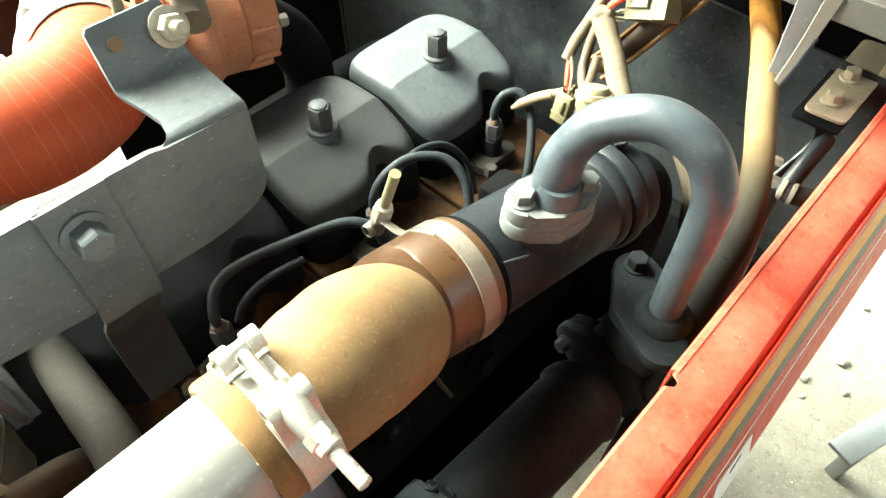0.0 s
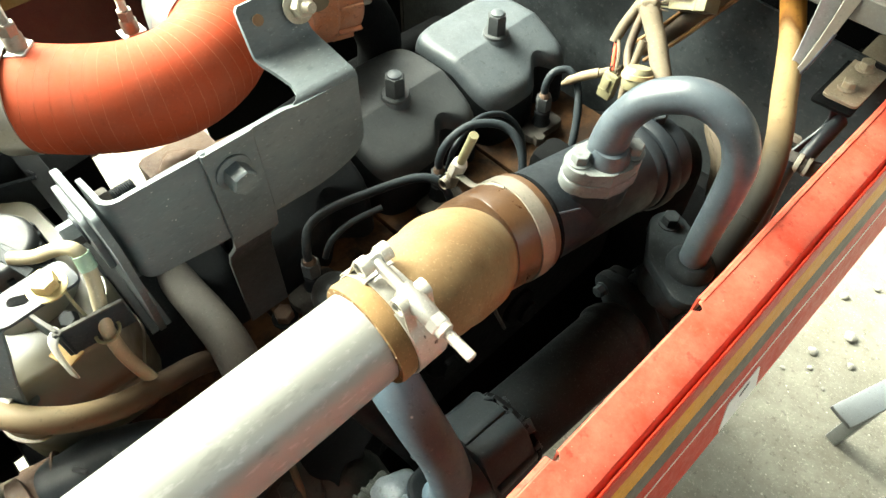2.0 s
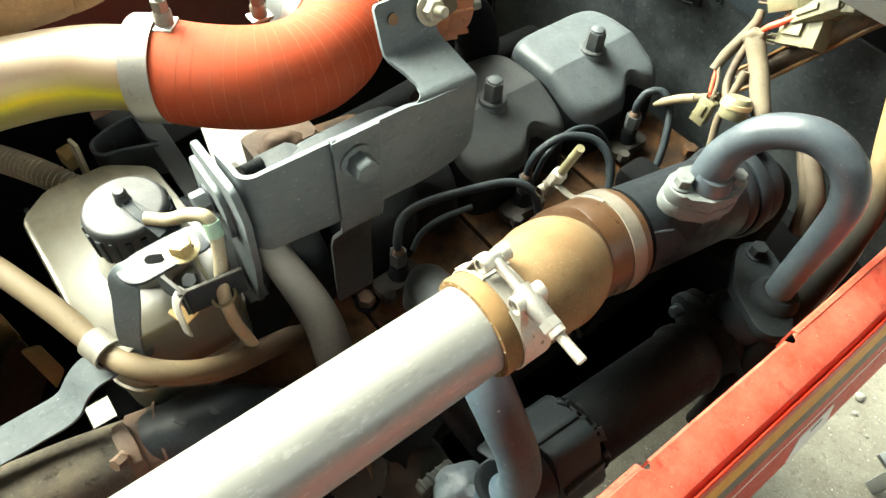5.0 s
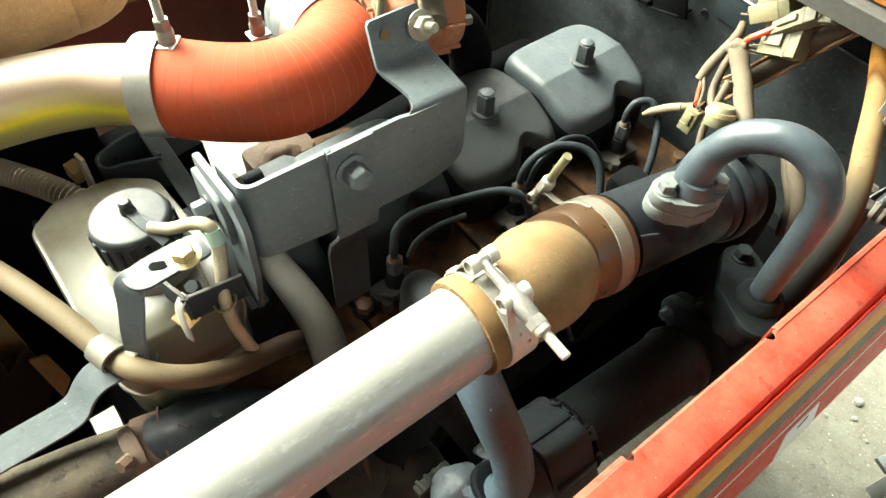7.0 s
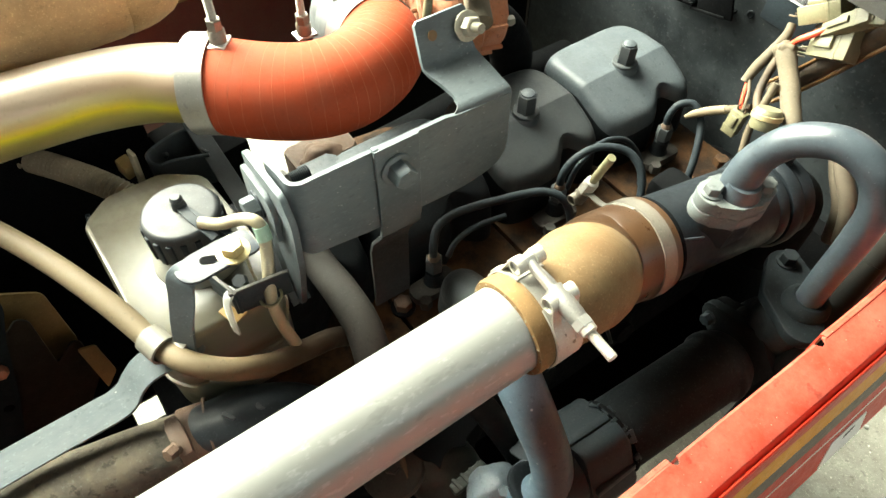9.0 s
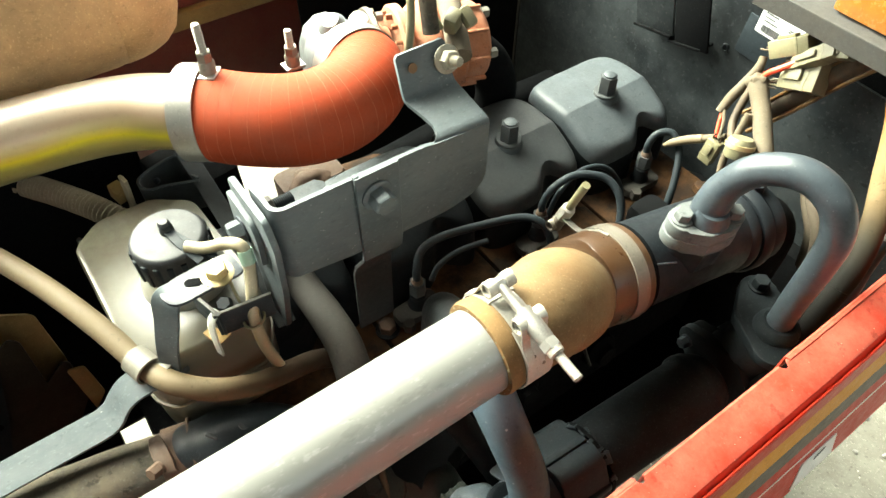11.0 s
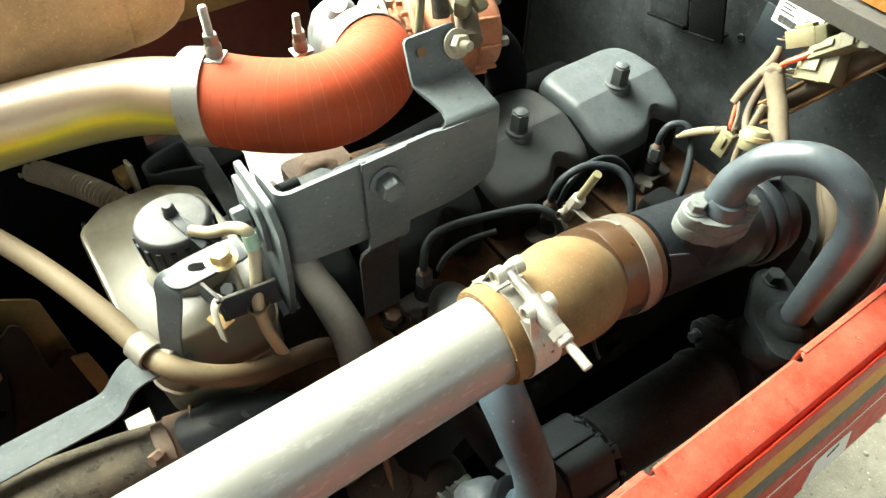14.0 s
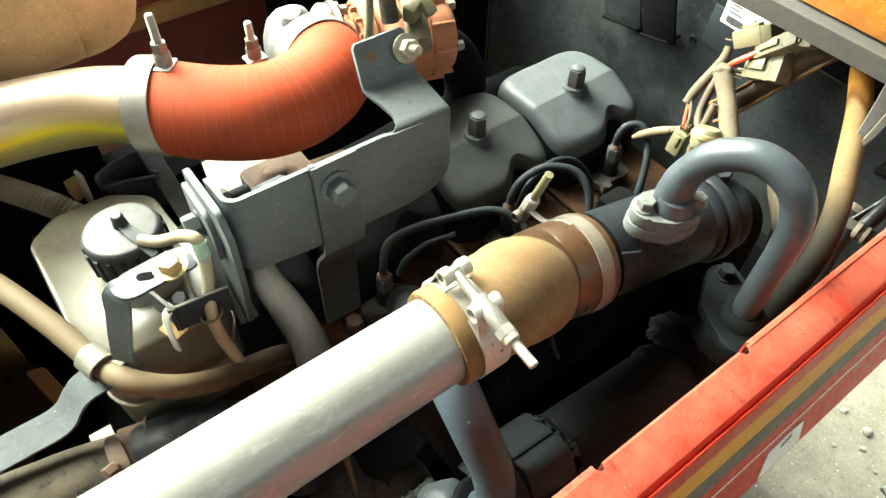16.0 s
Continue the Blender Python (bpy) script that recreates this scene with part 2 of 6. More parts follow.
M["dark_card"] = material("dark_card", (0.0090, 0.0054, 0.0027), 0.6, 0.0, 0.4, (0.0234, 0.0126, 0.0063), 0.3, spec=0.15)
M["dark_hose"] = material("dark_hose", (0.0225, 0.0210, 0.0195), 0.75, 0.0, 0.3, (0.0465, 0.0420, 0.0360), 0.5, bump=0.3, coarse=14, spec=0.2, grit=0.35)
M["green_tape"] = material("green_tape", (0.20, 0.31, 0.24), 0.5, 0.0, 0.1, (0.30, 0.34, 0.29), 0.3, bump=0.05)
M["brown_card"] = material("brown_card", (0.2094, 0.1371, 0.0571), 0.6, 0.0, 0.3, (0.1067, 0.0647, 0.0266), 0.5, spec=0.2)


def graded(m, axis, lo, hi, stops, wobble=0.02, scale=14.0):
    """Colours that change along one axis of the thing, from lo to hi in metres, with an uneven front: old stains, dark
    ends, plating and its painted reflections.
    """
    n, l = m.node_tree.nodes, m.node_tree.links
    co, sep, wob, add = n.new("ShaderNodeTexCoord"), n.new("ShaderNodeSeparateXYZ"), n.new("ShaderNodeTexNoise"), n.new("ShaderNodeMath")
    rng, rmp, mul = n.new("ShaderNodeMapRange"), n.new("ShaderNodeValToRGB"), n.new("ShaderNodeMix")
    wob.inputs["Scale"].default_value, wob.inputs["Detail"].default_value = scale, 6.0
    l.new(co.outputs["Object"], sep.inputs[0])
    l.new(co.outputs["Object"], wob.inputs["Vector"])
    add.operation = "MULTIPLY_ADD"
    l.new(wob.outputs["Fac"], add.inputs[0])
    add.inputs[1].default_value = wobble
    l.new(sep.outputs[axis], add.inputs[2])
    rng.inputs["From Min"].default_value, rng.inputs["From Max"].default_value = lo, hi
    l.new(add.outputs[0], rng.inputs["Value"])
    l.new(rng.outputs[0], rmp.inputs[0])
    e = rmp.color_ramp.elements
    e[0].position, e[0].color = stops[0][0], stops[0][1] + (1,)
    e[1].position, e[1].color = stops[-1][0], stops[-1][1] + (1,)
    for p, c in stops[1:-1]:
        q = e.new(p)
        q.color = c + (1,)
    # the grain of the plain material stays, as a share of the graded colour
    b = n["Principled BSDF"]
    grain = b.inputs["Base Color"].links[0].from_socket
    mul.data_type, mul.blend_type = "RGBA", "MULTIPLY"
    mul.inputs[0].default_value = 1.0
    l.new(rmp.outputs[0], mul.inputs[6])
    l.new(grain, mul.inputs[7])
    l.new(mul.outputs[2], b.inputs["Base Color"])
    return m


def tank_plastic(name, stains):
    """Milky plastic; stains: colours up the height, where old coolant and dust have marked it."""
    m = graded(material(name, (0.95, 0.95, 0.95), 0.42, 0.0, 0.08, bump=0.04, grit=0.08), "Z", 0.02, 0.19, stains, 0.05)
    b = m.node_tree.nodes["Principled BSDF"]
    b.inputs["Subsurface Weight"].default_value = 0.55
    b.inputs["Subsurface Radius"].default_value = (0.05, 0.05, 0.035)
    b.inputs["Subsurface Scale"].default_value = 1.0
    return m


M["tank_neck"] = tank_plastic("tank_neck", [(0.0, (0.238, 0.238, 0.207)), (0.5, (0.255, 0.255, 0.229)), (1.0, (0.238, 0.233, 0.202))])
M["tank_plastic"] = tank_plastic("tank_plastic", [(0.0, (0.057, 0.050, 0.028)), (0.14, (0.106, 0.102, 0.072)), (0.30, (0.159, 0.159, 0.132)), (0.42, (0.098, 0.070, 0.036)), (0.50, (0.159, 0.159, 0.135)), (0.72, (0.106, 0.101, 0.079)), (0.88, (0.050, 0.044, 0.028)), (1.0, (0.040, 0.034, 0.021))])
# yellow chromate plating, reflected light painted in: coppery above, a yellow streak, olive below
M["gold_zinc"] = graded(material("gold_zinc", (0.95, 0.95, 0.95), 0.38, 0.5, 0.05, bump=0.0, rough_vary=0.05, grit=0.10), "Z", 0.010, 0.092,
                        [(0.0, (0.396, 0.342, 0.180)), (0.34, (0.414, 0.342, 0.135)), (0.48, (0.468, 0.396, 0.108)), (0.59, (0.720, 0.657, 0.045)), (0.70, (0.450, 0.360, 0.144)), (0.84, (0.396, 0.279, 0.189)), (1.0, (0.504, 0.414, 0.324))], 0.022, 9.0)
# tan rubber, darkening to deep brown towards its rear end
M["hose_tan"] = graded(material("hose_tan", (0.95, 0.95, 0.95), 0.65, 0.0, 0.14, (0.60, 0.50, 0.40), 0.5, coarse=11, bump=0.08, spec=0.25, grit=0.3), "Y", 0.0, 0.14,
                       [(0.0, (0.128, 0.100, 0.062)), (0.30, (0.118, 0.090, 0.054)), (0.50, (0.070, 0.050, 0.028)), (0.68, (0.034, 0.020, 0.009)), (1.0, (0.016, 0.009, 0.004))], 0.012, 40.0)
# amber with old oil at its upper end, tan in the middle, near black below
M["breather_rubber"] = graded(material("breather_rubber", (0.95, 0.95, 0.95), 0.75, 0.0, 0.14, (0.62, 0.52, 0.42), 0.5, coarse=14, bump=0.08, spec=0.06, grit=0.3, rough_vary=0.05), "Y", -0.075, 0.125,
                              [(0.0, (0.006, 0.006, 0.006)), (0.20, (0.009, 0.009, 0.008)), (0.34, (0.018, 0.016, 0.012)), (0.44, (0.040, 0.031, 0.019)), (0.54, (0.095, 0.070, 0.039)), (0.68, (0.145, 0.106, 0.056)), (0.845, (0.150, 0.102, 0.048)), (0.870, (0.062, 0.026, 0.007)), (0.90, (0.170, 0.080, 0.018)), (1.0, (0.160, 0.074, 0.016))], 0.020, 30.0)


# ---- shape helpers ----
def thing(name, at, label, category, group="", kind=""):
    ob = new(name)
    ob.empty_display_size = 0.02
    ob.location = at
    return tagged(ob, label, category, group, kind)


def spot(ob):
    p = Vector((0, 0, 0))
    while ob:
        p += ob.location
        ob = ob.parent
    return p


def mesh_of(name, bm, mat, smooth=40.0, offset=(0, 0, 0)):
    bmesh.ops.recalc_face_normals(bm, faces=bm.faces)
    bmesh.ops.translate(bm, verts=bm.verts, vec=-Vector(offset))
    me = bpy.data.meshes.new(name)
    bm.to_mesh(me)
    bm.free()
    me.materials.append(mat)
    for p in me.polygons:
        p.use_smooth = True
    me.set_sharp_from_angle(angle=radians(smooth))
    return me


def part(name, bm, mat, parent, label="", smooth=40.0):
    """Links a bmesh in world coordinates as one mesh under a thing or a part."""
    ob = new(name, mesh_of(name, bm, mat, smooth, spot(parent)))
    ob.parent = parent
    return tagged(ob, label)


def solo(name, bm, mat, label, category, at=None, group="", kind="", smooth=40.0):
    if at is None:
        lo = [min(v.co[i] for v in bm.verts) for i in range(3)]
        hi = [max(v.co[i] for v in bm.verts) for i in range(3)]
        at = ((lo[0] + hi[0]) / 2, (lo[1] + hi[1]) / 2, lo[2])
    ob = new(name, mesh_of(name, bm, mat, smooth, at))
    ob.location = at
    return tagged(ob, label, category, group, kind)


def glide(points, n=8):
    """A smooth line through the points."""
    p = [Vector(q) for q in points]
    if len(p) < 3:
        return [p[0].lerp(p[1], i / n) for i in range(n + 1)]
    p = [p[0] * 2 - p[1]] + p + [p[-1] * 2 - p[-2]]
    out = []
    for i in range(1, len(p) - 2):
        for k in range(n):
            t = k / n
            out.append(0.5 * (2 * p[i] + (p[i + 1] - p[i - 1]) * t + (2 * p[i - 1] - 5 * p[i] + 4 * p[i + 1] - p[i + 2]) * t * t
                              + (3 * p[i] - p[i - 1] - 3 * p[i + 1] + p[i + 2]) * t ** 3))
    out.append(p[-2])
    return out


def frames_along(line):
    up, res = None, []
    for i, p in enumerate(line):
        d = (line[min(i + 1, len(line) - 1)] - line[max(i - 1, 0)]).normalized()
        if up is None:
            up = d.orthogonal().normalized()
        up = (up - d * up.dot(d)).normalized()
        res.append((p, up, d.cross(up), d))
    return res


def tube(points, radius, seg=18, n=8, wall=0.0, bm=None, smooth_line=True, ripple=0.0, waves=0):
    """A round bar or pipe along points; radius may be a list spread over its length. wall > 0 leaves it open-ended, with that thickness."""
    bm = bm or bmesh.new()
    line = glide(points, n) if smooth_line else [Vector(q) for q in points]
    radii = radius if isinstance(radius, (list, tuple)) else [radius, radius]

    def at(t):
        f = t * (len(radii) - 1)
        k = min(int(f), len(radii) - 2)
        u = f - k
        u = u * u * (3 - 2 * u)
        return radii[k] * (1 - u) + radii[k + 1] * u

    def skin(inset):
        rings = []
        for i, (p, a, b, d) in enumerate(frames_along(line)):
            t = i / (len(line) - 1)
            r = at(t) - inset + (ripple * math.sin(t * waves * 2 * math.pi) if ripple else 0)
            rings.append([bm.verts.new(p + (a * math.cos(2 * math.pi * k / seg) + b * math.sin(2 * math.pi * k / seg)) * r) for k in range(seg)])
        for r1, r2 in zip(rings, rings[1:]):
            for k in range(seg):
                bm.faces.new((r1[k], r1[(k + 1) % seg], r2[(k + 1) % seg], r2[k]))
        return rings

    outer = skin(0)
    if wall:
        inner = skin(wall)
        for e in (0, -1):
            for k in range(seg):
                bm.faces.new((outer[e][k], outer[e][(k + 1) % seg], inner[e][(k + 1) % seg], inner[e][k]))
    else:
        for e in (0, -1):
            bm.faces.new(outer[e])
    return bm


def basis(at, axis, side=None):
    z = Vector(axis).normalized()
    x = Vector(side) if side else z.orthogonal()
    x = (x - z * x.dot(z)).normalized()
    y = z.cross(x)
    return Matrix(((x.x, y.x, z.x, at[0]), (x.y, y.y, z.y, at[1]), (x.z, y.z, z.z, at[2]), (0, 0, 0, 1)))


def lathe(profile, at, axis, seg=24, bm=None, side=None):
    """Turns (radius, height) points round an axis."""
    bm = bm or bmesh.new()
    m = basis(at, axis, side)
    rings = []
    for r, h in profile:
        if r <= 1e-6:
            rings.append([bm.verts.new(m @ Vector((0, 0, h)))])
        else:
            rings.append([bm.verts.new(m @ Vector((r * math.cos(2 * math.pi * k / seg), r * math.sin(2 * math.pi * k / seg), h))) for k in range(seg)])
    for a, b in zip(rings, rings[1:]):
        for k in range(seg):
            q = [a[k % len(a)], a[(k + 1) % len(a)], b[(k + 1) % len(b)], b[k % len(b)]]
            q = list(dict.fromkeys(q))
            if len(q) > 2:
                bm.faces.new(q)
    for r in (rings[0], rings[-1]):
        if len(r) > 2:
            bm.faces.new(r)
    return bm


def rounded(poly, r, steps=4):
    """A 2D outline with its corners rounded by r (or a list of radii)."""
    out, n = [], len(poly)
    for i in range(n):
        p, a, b = Vector(poly[i]), Vector(poly[i - 1]), Vector(poly[(i + 1) % n])
        rr = r[i] if isinstance(r, (list, tuple)) else r
        rr = min(rr, (a - p).length * 0.49, (b - p).length * 0.49)
        if rr <= 0:
            out.append(p)
            continue
        s, e = p + (a - p).normalized() * rr, p + (b - p).normalized() * rr
        for k in range(steps + 1):
            t = k / steps
            out.append(s * (1 - t) ** 2 + p * 2 * t * (1 - t) + e * t * t)
    return out


def plate(poly, thick, m, bevel=0.0008, bm=None):
    """An outline in the plane of m, pushed out along m's z by thick."""
    bm = bm or bmesh.new()
    lo = [bm.verts.new(m @ Vector((p[0], p[1], 0))) for p in poly]
    hi = [bm.verts.new(m @ Vector((p[0], p[1], thick))) for p in poly]
    fs = [bm.faces.new(lo), bm.faces.new(hi)]
    n = len(poly)
    for k in range(n):
        bm.faces.new((lo[k], lo[(k + 1) % n], hi[(k + 1) % n], hi[k]))
    if bevel:
        es = [e for f in fs for e in f.edges]
        bmesh.ops.bevel(bm, geom=es, offset=bevel, segments=2, profile=0.5, affect="EDGES", clamp_overlap=True)
    return bm


def box(size, m, bevel=0.001, bm=None, segs=2):
    b2 = bmesh.new()
    bmesh.ops.create_cube(b2, size=1, matrix=Matrix.Diagonal((*size, 1)))
    if bevel:
        bmesh.ops.bevel(b2, geom=list(b2.edges), offset=bevel, segments=segs, profile=0.5, affect="EDGES", clamp_overlap=True)
    bmesh.ops.transform(b2, matrix=m, verts=b2.verts)
    if bm is None:
        return b2
    tmp = bpy.data.meshes.new("tmp")
    b2.to_mesh(tmp)
    b2.free()
    bm.from_mesh(tmp)
    bpy.data.meshes.remove(tmp)
    return bm


def strap(points, across, width, thick, n=6, bm=None, smooth_line=True, widths=None):
    """A sheet-metal strip that follows points, its width along the vector across."""
    bm = bm or bmesh.new()
    line = glide(points, n) if smooth_line else [Vector(q) for q in points]
    w = Vector(across).normalized()
    rings = []
    for i, p in enumerate(line):
        d = (line[min(i + 1, len(line) - 1)] - line[max(i - 1, 0)]).normalized()
        u = (w - d * w.dot(d)).normalized()
        nrm = d.cross(u)
        t = i / (len(line) - 1)
        hw = width / 2
        if widths:
            f = t * (len(widths) - 1)
            k = min(int(f), len(widths) - 2)
            hw = (widths[k] * (1 - f + k) + widths[k + 1] * (f - k)) / 2
        c = min(thick * 0.3, 0.0006)
        h = thick / 2
        prof = [(-hw + c, -h), (hw - c, -h), (hw, -h + c), (hw, h - c), (hw - c, h), (-hw + c, h), (-hw, h - c), (-hw, -h + c)]
        rings.append([bm.verts.new(p + u * a + nrm * b) for a, b in prof])
    for r1, r2 in zip(rings, rings[1:]):
        for k in range(8):
            bm.faces.new((r1[k], r1[(k + 1) % 8], r2[(k + 1) % 8], r2[k]))
    bm.faces.new(rings[0])
    bm.faces.new(rings[-1])
    return bm


def hexagon(af, r_corner=0.0):
    r = af / 2 / math.cos(math.pi / 6)
    return [Vector((r * math.cos(math.pi / 3 * k), r * math.sin(math.pi / 3 * k))) for k in range(6)]


def hex_head(at, axis, af, height, side=None, bm=None, dome=0.12):
    """A hexagon head or nut with chamfered corners."""
    bm = bm or bmesh.new()
    m = basis(at, axis, side)
    rings = []
    for s, h in ((1.0, 0), (1.0, height * (1 - dome)), (0.90, height)):
        rings.append([bm.verts.new(m @ Vector((p.x * s, p.y * s, h))) for p in hexagon(af)])
    for a, b in zip(rings, rings[1:]):
        for k in range(6):
            bm.faces.new((a[k], a[(k + 1) % 6], b[(k + 1) % 6], b[k]))
    bm.faces.new(rings[0])
    bm.faces.new(rings[-1])
    return bm


def thread(at, axis, r, length, pitch=0.00125, seg=14):
    """A threaded rod's end, as fine rings."""
    prof, h = [(0, 0)], 0.0
    while h < length - pitch:
        prof += [(r * 0.88, h), (r, h + pitch * 0.5)]
        h += pitch
    prof += [(r * 0.88, h), (r * 0.8, length), (0, length)]
    return lathe(prof, at, axis, seg)


def bolt(parent, at, axis, af, height, mat, washer=0.0, washer_mat=None, side=None, name="bolt", label=""):
    at, ax = Vector(at), Vector(axis).normalized()
    wt = 0.0022 if washer else 0
    b = part(name, hex_head(at + ax * wt, ax, af, height, side), mat, parent, label, smooth=25)
    if washer:
        part("washer", lathe([(0, 0), (washer, 0), (washer, wt * 0.8), (washer * 0.93, wt), (0, wt)], at, ax, 24), washer_mat or mat, b)
    return b


def torus_band(at, axis, r, width, thick, seg=40, bm=None, start=0.0, span=1.0, side=None):
    """A flat band round an axis, over part of the circle."""
    bm = bm or bmesh.new()
    m = basis(at, axis, side)
    prof = [(r, -width / 2), (r, width / 2), (r + thick, width / 2 - 0.0004), (r + thick, -width / 2 + 0.0004)]
    n = max(3, int(seg * span))
    rings = []
    for k in range(n + (0 if span >= 1 else 1)):
        a = 2 * math.pi * (start + span * k / n)
        rings.append([bm.verts.new(m @ Vector((q * math.cos(a), q * math.sin(a), h))) for q, h in prof])
    pairs = list(zip(rings, rings[1:])) + ([(rings[-1], rings[0])] if span >= 1 else [])
    for a, b in pairs:
        for k in range(4):
            bm.faces.new((a[k], a[(k + 1) % 4], b[(k + 1) % 4], b[k]))
    if span < 1:
        bm.faces.new(rings[0])
        bm.faces.new(rings[-1])
    return bm


def stadium(half_len, half_w, tip_w, steps=10):
    """A two-bolt flange outline: a round middle that narrows to rounded ears."""
    out = []
    for s in (1, -1):
        for k in range(steps + 1):
            a = -math.pi / 2 + math.pi * k / steps
            out.append(Vector((s * (half_len - tip_w + tip_w * math.cos(a)), s * tip_w * math.sin(a))))
        out.append(Vector((0, s * half_w)))
    return out



def lump(at, size, seed, rough_=0.25, flat=0.0):
    """A rough cast lobe."""
    bm = bmesh.new()
    bmesh.ops.create_icosphere(bm, subdivisions=4, radius=1.0)
    for v in bm.verts:
        k = 1 + rough_ * noise.noise(v.co * 1.3 + Vector((seed, 0, 0))) + 0.05 * noise.noise(v.co * 5 + Vector((0, seed, 0)))
        q = v.co * k
        if flat and q.z > flat:
            q.z = flat + (q.z - flat) * 0.25
        v.co = Vector(at) + Vector((q.x * size[0], q.y * size[1], q.z * size[2]))
    return bm


# ---- ground and sheet metal round the bay ----
def ground():
    bm = bmesh.new()
    ts = [math.sinh(k / 40 * 6.2) / math.sinh(6.2) * 300 for k in range(-40, 41)]
    xs, ys = [0.5 + t for t in ts], [0.3 + t for t in ts]
    grid = [[bm.verts.new((x, y, 0.012 * noise.noise((x * 3, y * 3, 0)) if abs(x) < 6 and abs(y) < 6 else 0)) for y in ys] for x in xs]
    for i in range(len(xs) - 1):
        for j in range(len(ys) - 1):
            bm.faces.new((grid[i][j], grid[i + 1][j], grid[i + 1][j + 1], grid[i][j + 1]))
    return solo("ground", bm, M["soil"], "dry pale soil ground with small stones", "ground", at=(0, 0, 0), kind="structure")


ground()


def pebble(x, y, r, seed):
    bm = bmesh.new()
    bmesh.ops.create_icosphere(bm, subdivisions=2, radius=r)
    for v in bm.verts:
        v.co *= 1 + 0.35 * noise.noise(v.co * (1.2 / r) + Vector((seed, 0, 0)))
        v.co.z *= 0.6
    bmesh.ops.translate(bm, verts=bm.verts, vec=(x, y, r * 0.35))
    solo("stone", bm, M["stone"], "small pale stone lying on the soil", "stone", group="stones on the ground")


for k, (x, y, r) in enumerate(((0.382, 0.938, 0.013), (0.313, 0.945, 0.010), (0.431, 1.05, 0.016), (0.40, 0.89, 0.008), (0.47, 0.97, 0.010),
                               (0.52, 1.12, 0.014), (0.36, 1.16, 0.012), (0.35, 0.84, 0.007), (0.45, 0.86, 0.006), (0.50, 1.28, 0.018), (0.41, 1.25, 0.010))):
    pebble(x, y, r, k * 3.1)


def side_panel():
    """The long red side panel: a folded sheet whose section is swept along the machine."""
    p = thing("side_panel", (0.26, -0.2, 0.88), "dusty red painted sheet-metal side panel with vinyl stripes", "side panel")
    y0, y1 = -1.1, 0.62

    def swept(profile, a, b, thick=0.0016, n=24, wob=0.0006, notches=()):
        """notches: (y, half width, depth) cut into the inner edge."""
        bm = bmesh.new()
        rows = []
        ys = [a + (b - a) * k / n for k in range(n + 1)]
        for c, h, _ in notches:
            ys = [y for y in ys if abs(y - c) > h * 2.2] + [c + h * q for q in (-2, -1.5, -1.1, -0.8, -0.4, 0, 0.4, 0.8, 1.1, 1.5, 2)]
        for y in sorted(ys):
            w = wob * noise.noise((y * 9, 1.3, 0))
            cut = max([d * max(0.0, 1 - (abs(y - c) / h) ** 4) for c, h, d in notches if abs(y - c) < h] + [0.0])
            inner = profile[0][0] + cut
            rows.append([bm.verts.new((max(x, inner + 0.0002 * q) + w, y, z + w)) for q, (x, z) in enumerate(profile)])
        for r1, r2 in zip(rows, rows[1:]):
            for q in range(len(profile) - 1):
                bm.faces.new((r1[q], r1[q + 1], r2[q + 1], r2[q]))
        bmesh.ops.recalc_face_normals(bm, faces=bm.faces)
        bmesh.ops.solidify(bm, geom=list(bm.faces), thickness=thick)
        return bm

    part("top_flange", swept([(0.2325, 1.1165), (0.2345, 1.1178), (0.250, 1.1155), (0.260, 1.1138), (0.2637, 1.1120)], y0, y1, n=60, wob=0.0009, notches=((-0.004, 0.0045, 0.0055), (-0.1650, 0.0035, 0.0050))), M["red_paint"], p)
    part("groove", swept([(0.2637, 1.1120), (0.2655, 1.1078), (0.2678, 1.1066)], y0, y1, n=60, wob=0.0009), M["red_gloss"], p)
    part("lip", swept([(0.2296, 1.0900), (0.2292, 1.1110), (0.2299, 1.1158), (0.2317, 1.1180), (0.2350, 1.1186)], 0.0035, y1, n=40), M["red_paint"], p)
    part("lip", swept([(0.2285, 1.0930), (0.2290, 1.1130), (0.2300, 1.1160), (0.2330, 1.1172)], y0, -0.1685, n=40), M["red_paint"], p)
    part("lip", swept([(0.2322, 1.0980), (0.2318, 1.1120), (0.2321, 1.1158), (0.2325, 1.1165)], -0.161, -0.0085, n=20), M["lip_red"], p)
    face = [(0.2678, 1.1066), (0.2690, 1.1092), (0.2704, 1.1080), (0.2712, 1.1010), (0.2735, 1.0750)]
    part("bead", swept(face, y0, y1, n=40), M["red_gloss"], p)
    edge = [(0.2735, 1.075), (0.2795, 1.045), (0.2850, 1.010), (0.2895, 0.990), (0.3030, 0.930)]

    def strip(k, mat, name):
        (xa, za), (xb, zb) = edge[k], edge[k + 1]
        part(name, swept([(xa, za), ((xa + xb) / 2, (za + zb) / 2), (xb, zb)], y0, y1, n=30, thick=0.0014), M[mat], p)

    strip(0, "yellow_vinyl", "yellow_stripe")
    strip(1, "grey_vinyl", "grey_stripe")
    strip(2, "red_gloss", "red_stripe")
    strip(3, "red_gloss", "lower_face")
    part("white_line", swept([(0.2898, 0.9901), (0.2905, 0.9872)], y0, y1, n=30, thick=0.0006), M["white_vinyl"], p)
    lean = Vector((0.0135, 0, -0.060)).normalized()
    on_face = Matrix(((0, -lean.x, -lean.z, 0.3034), (1, 0, 0, 0), (0, -lean.z, lean.x, 0.930), (0, 0, 0, 1)))
    part("white_patch", plate(rounded([(0.030, 0.004), (0.098, 0.004), (0.092, 0.046), (0.036, 0.046)], 0.004), 0.0008, on_face, 0), M["white_vinyl"], p)
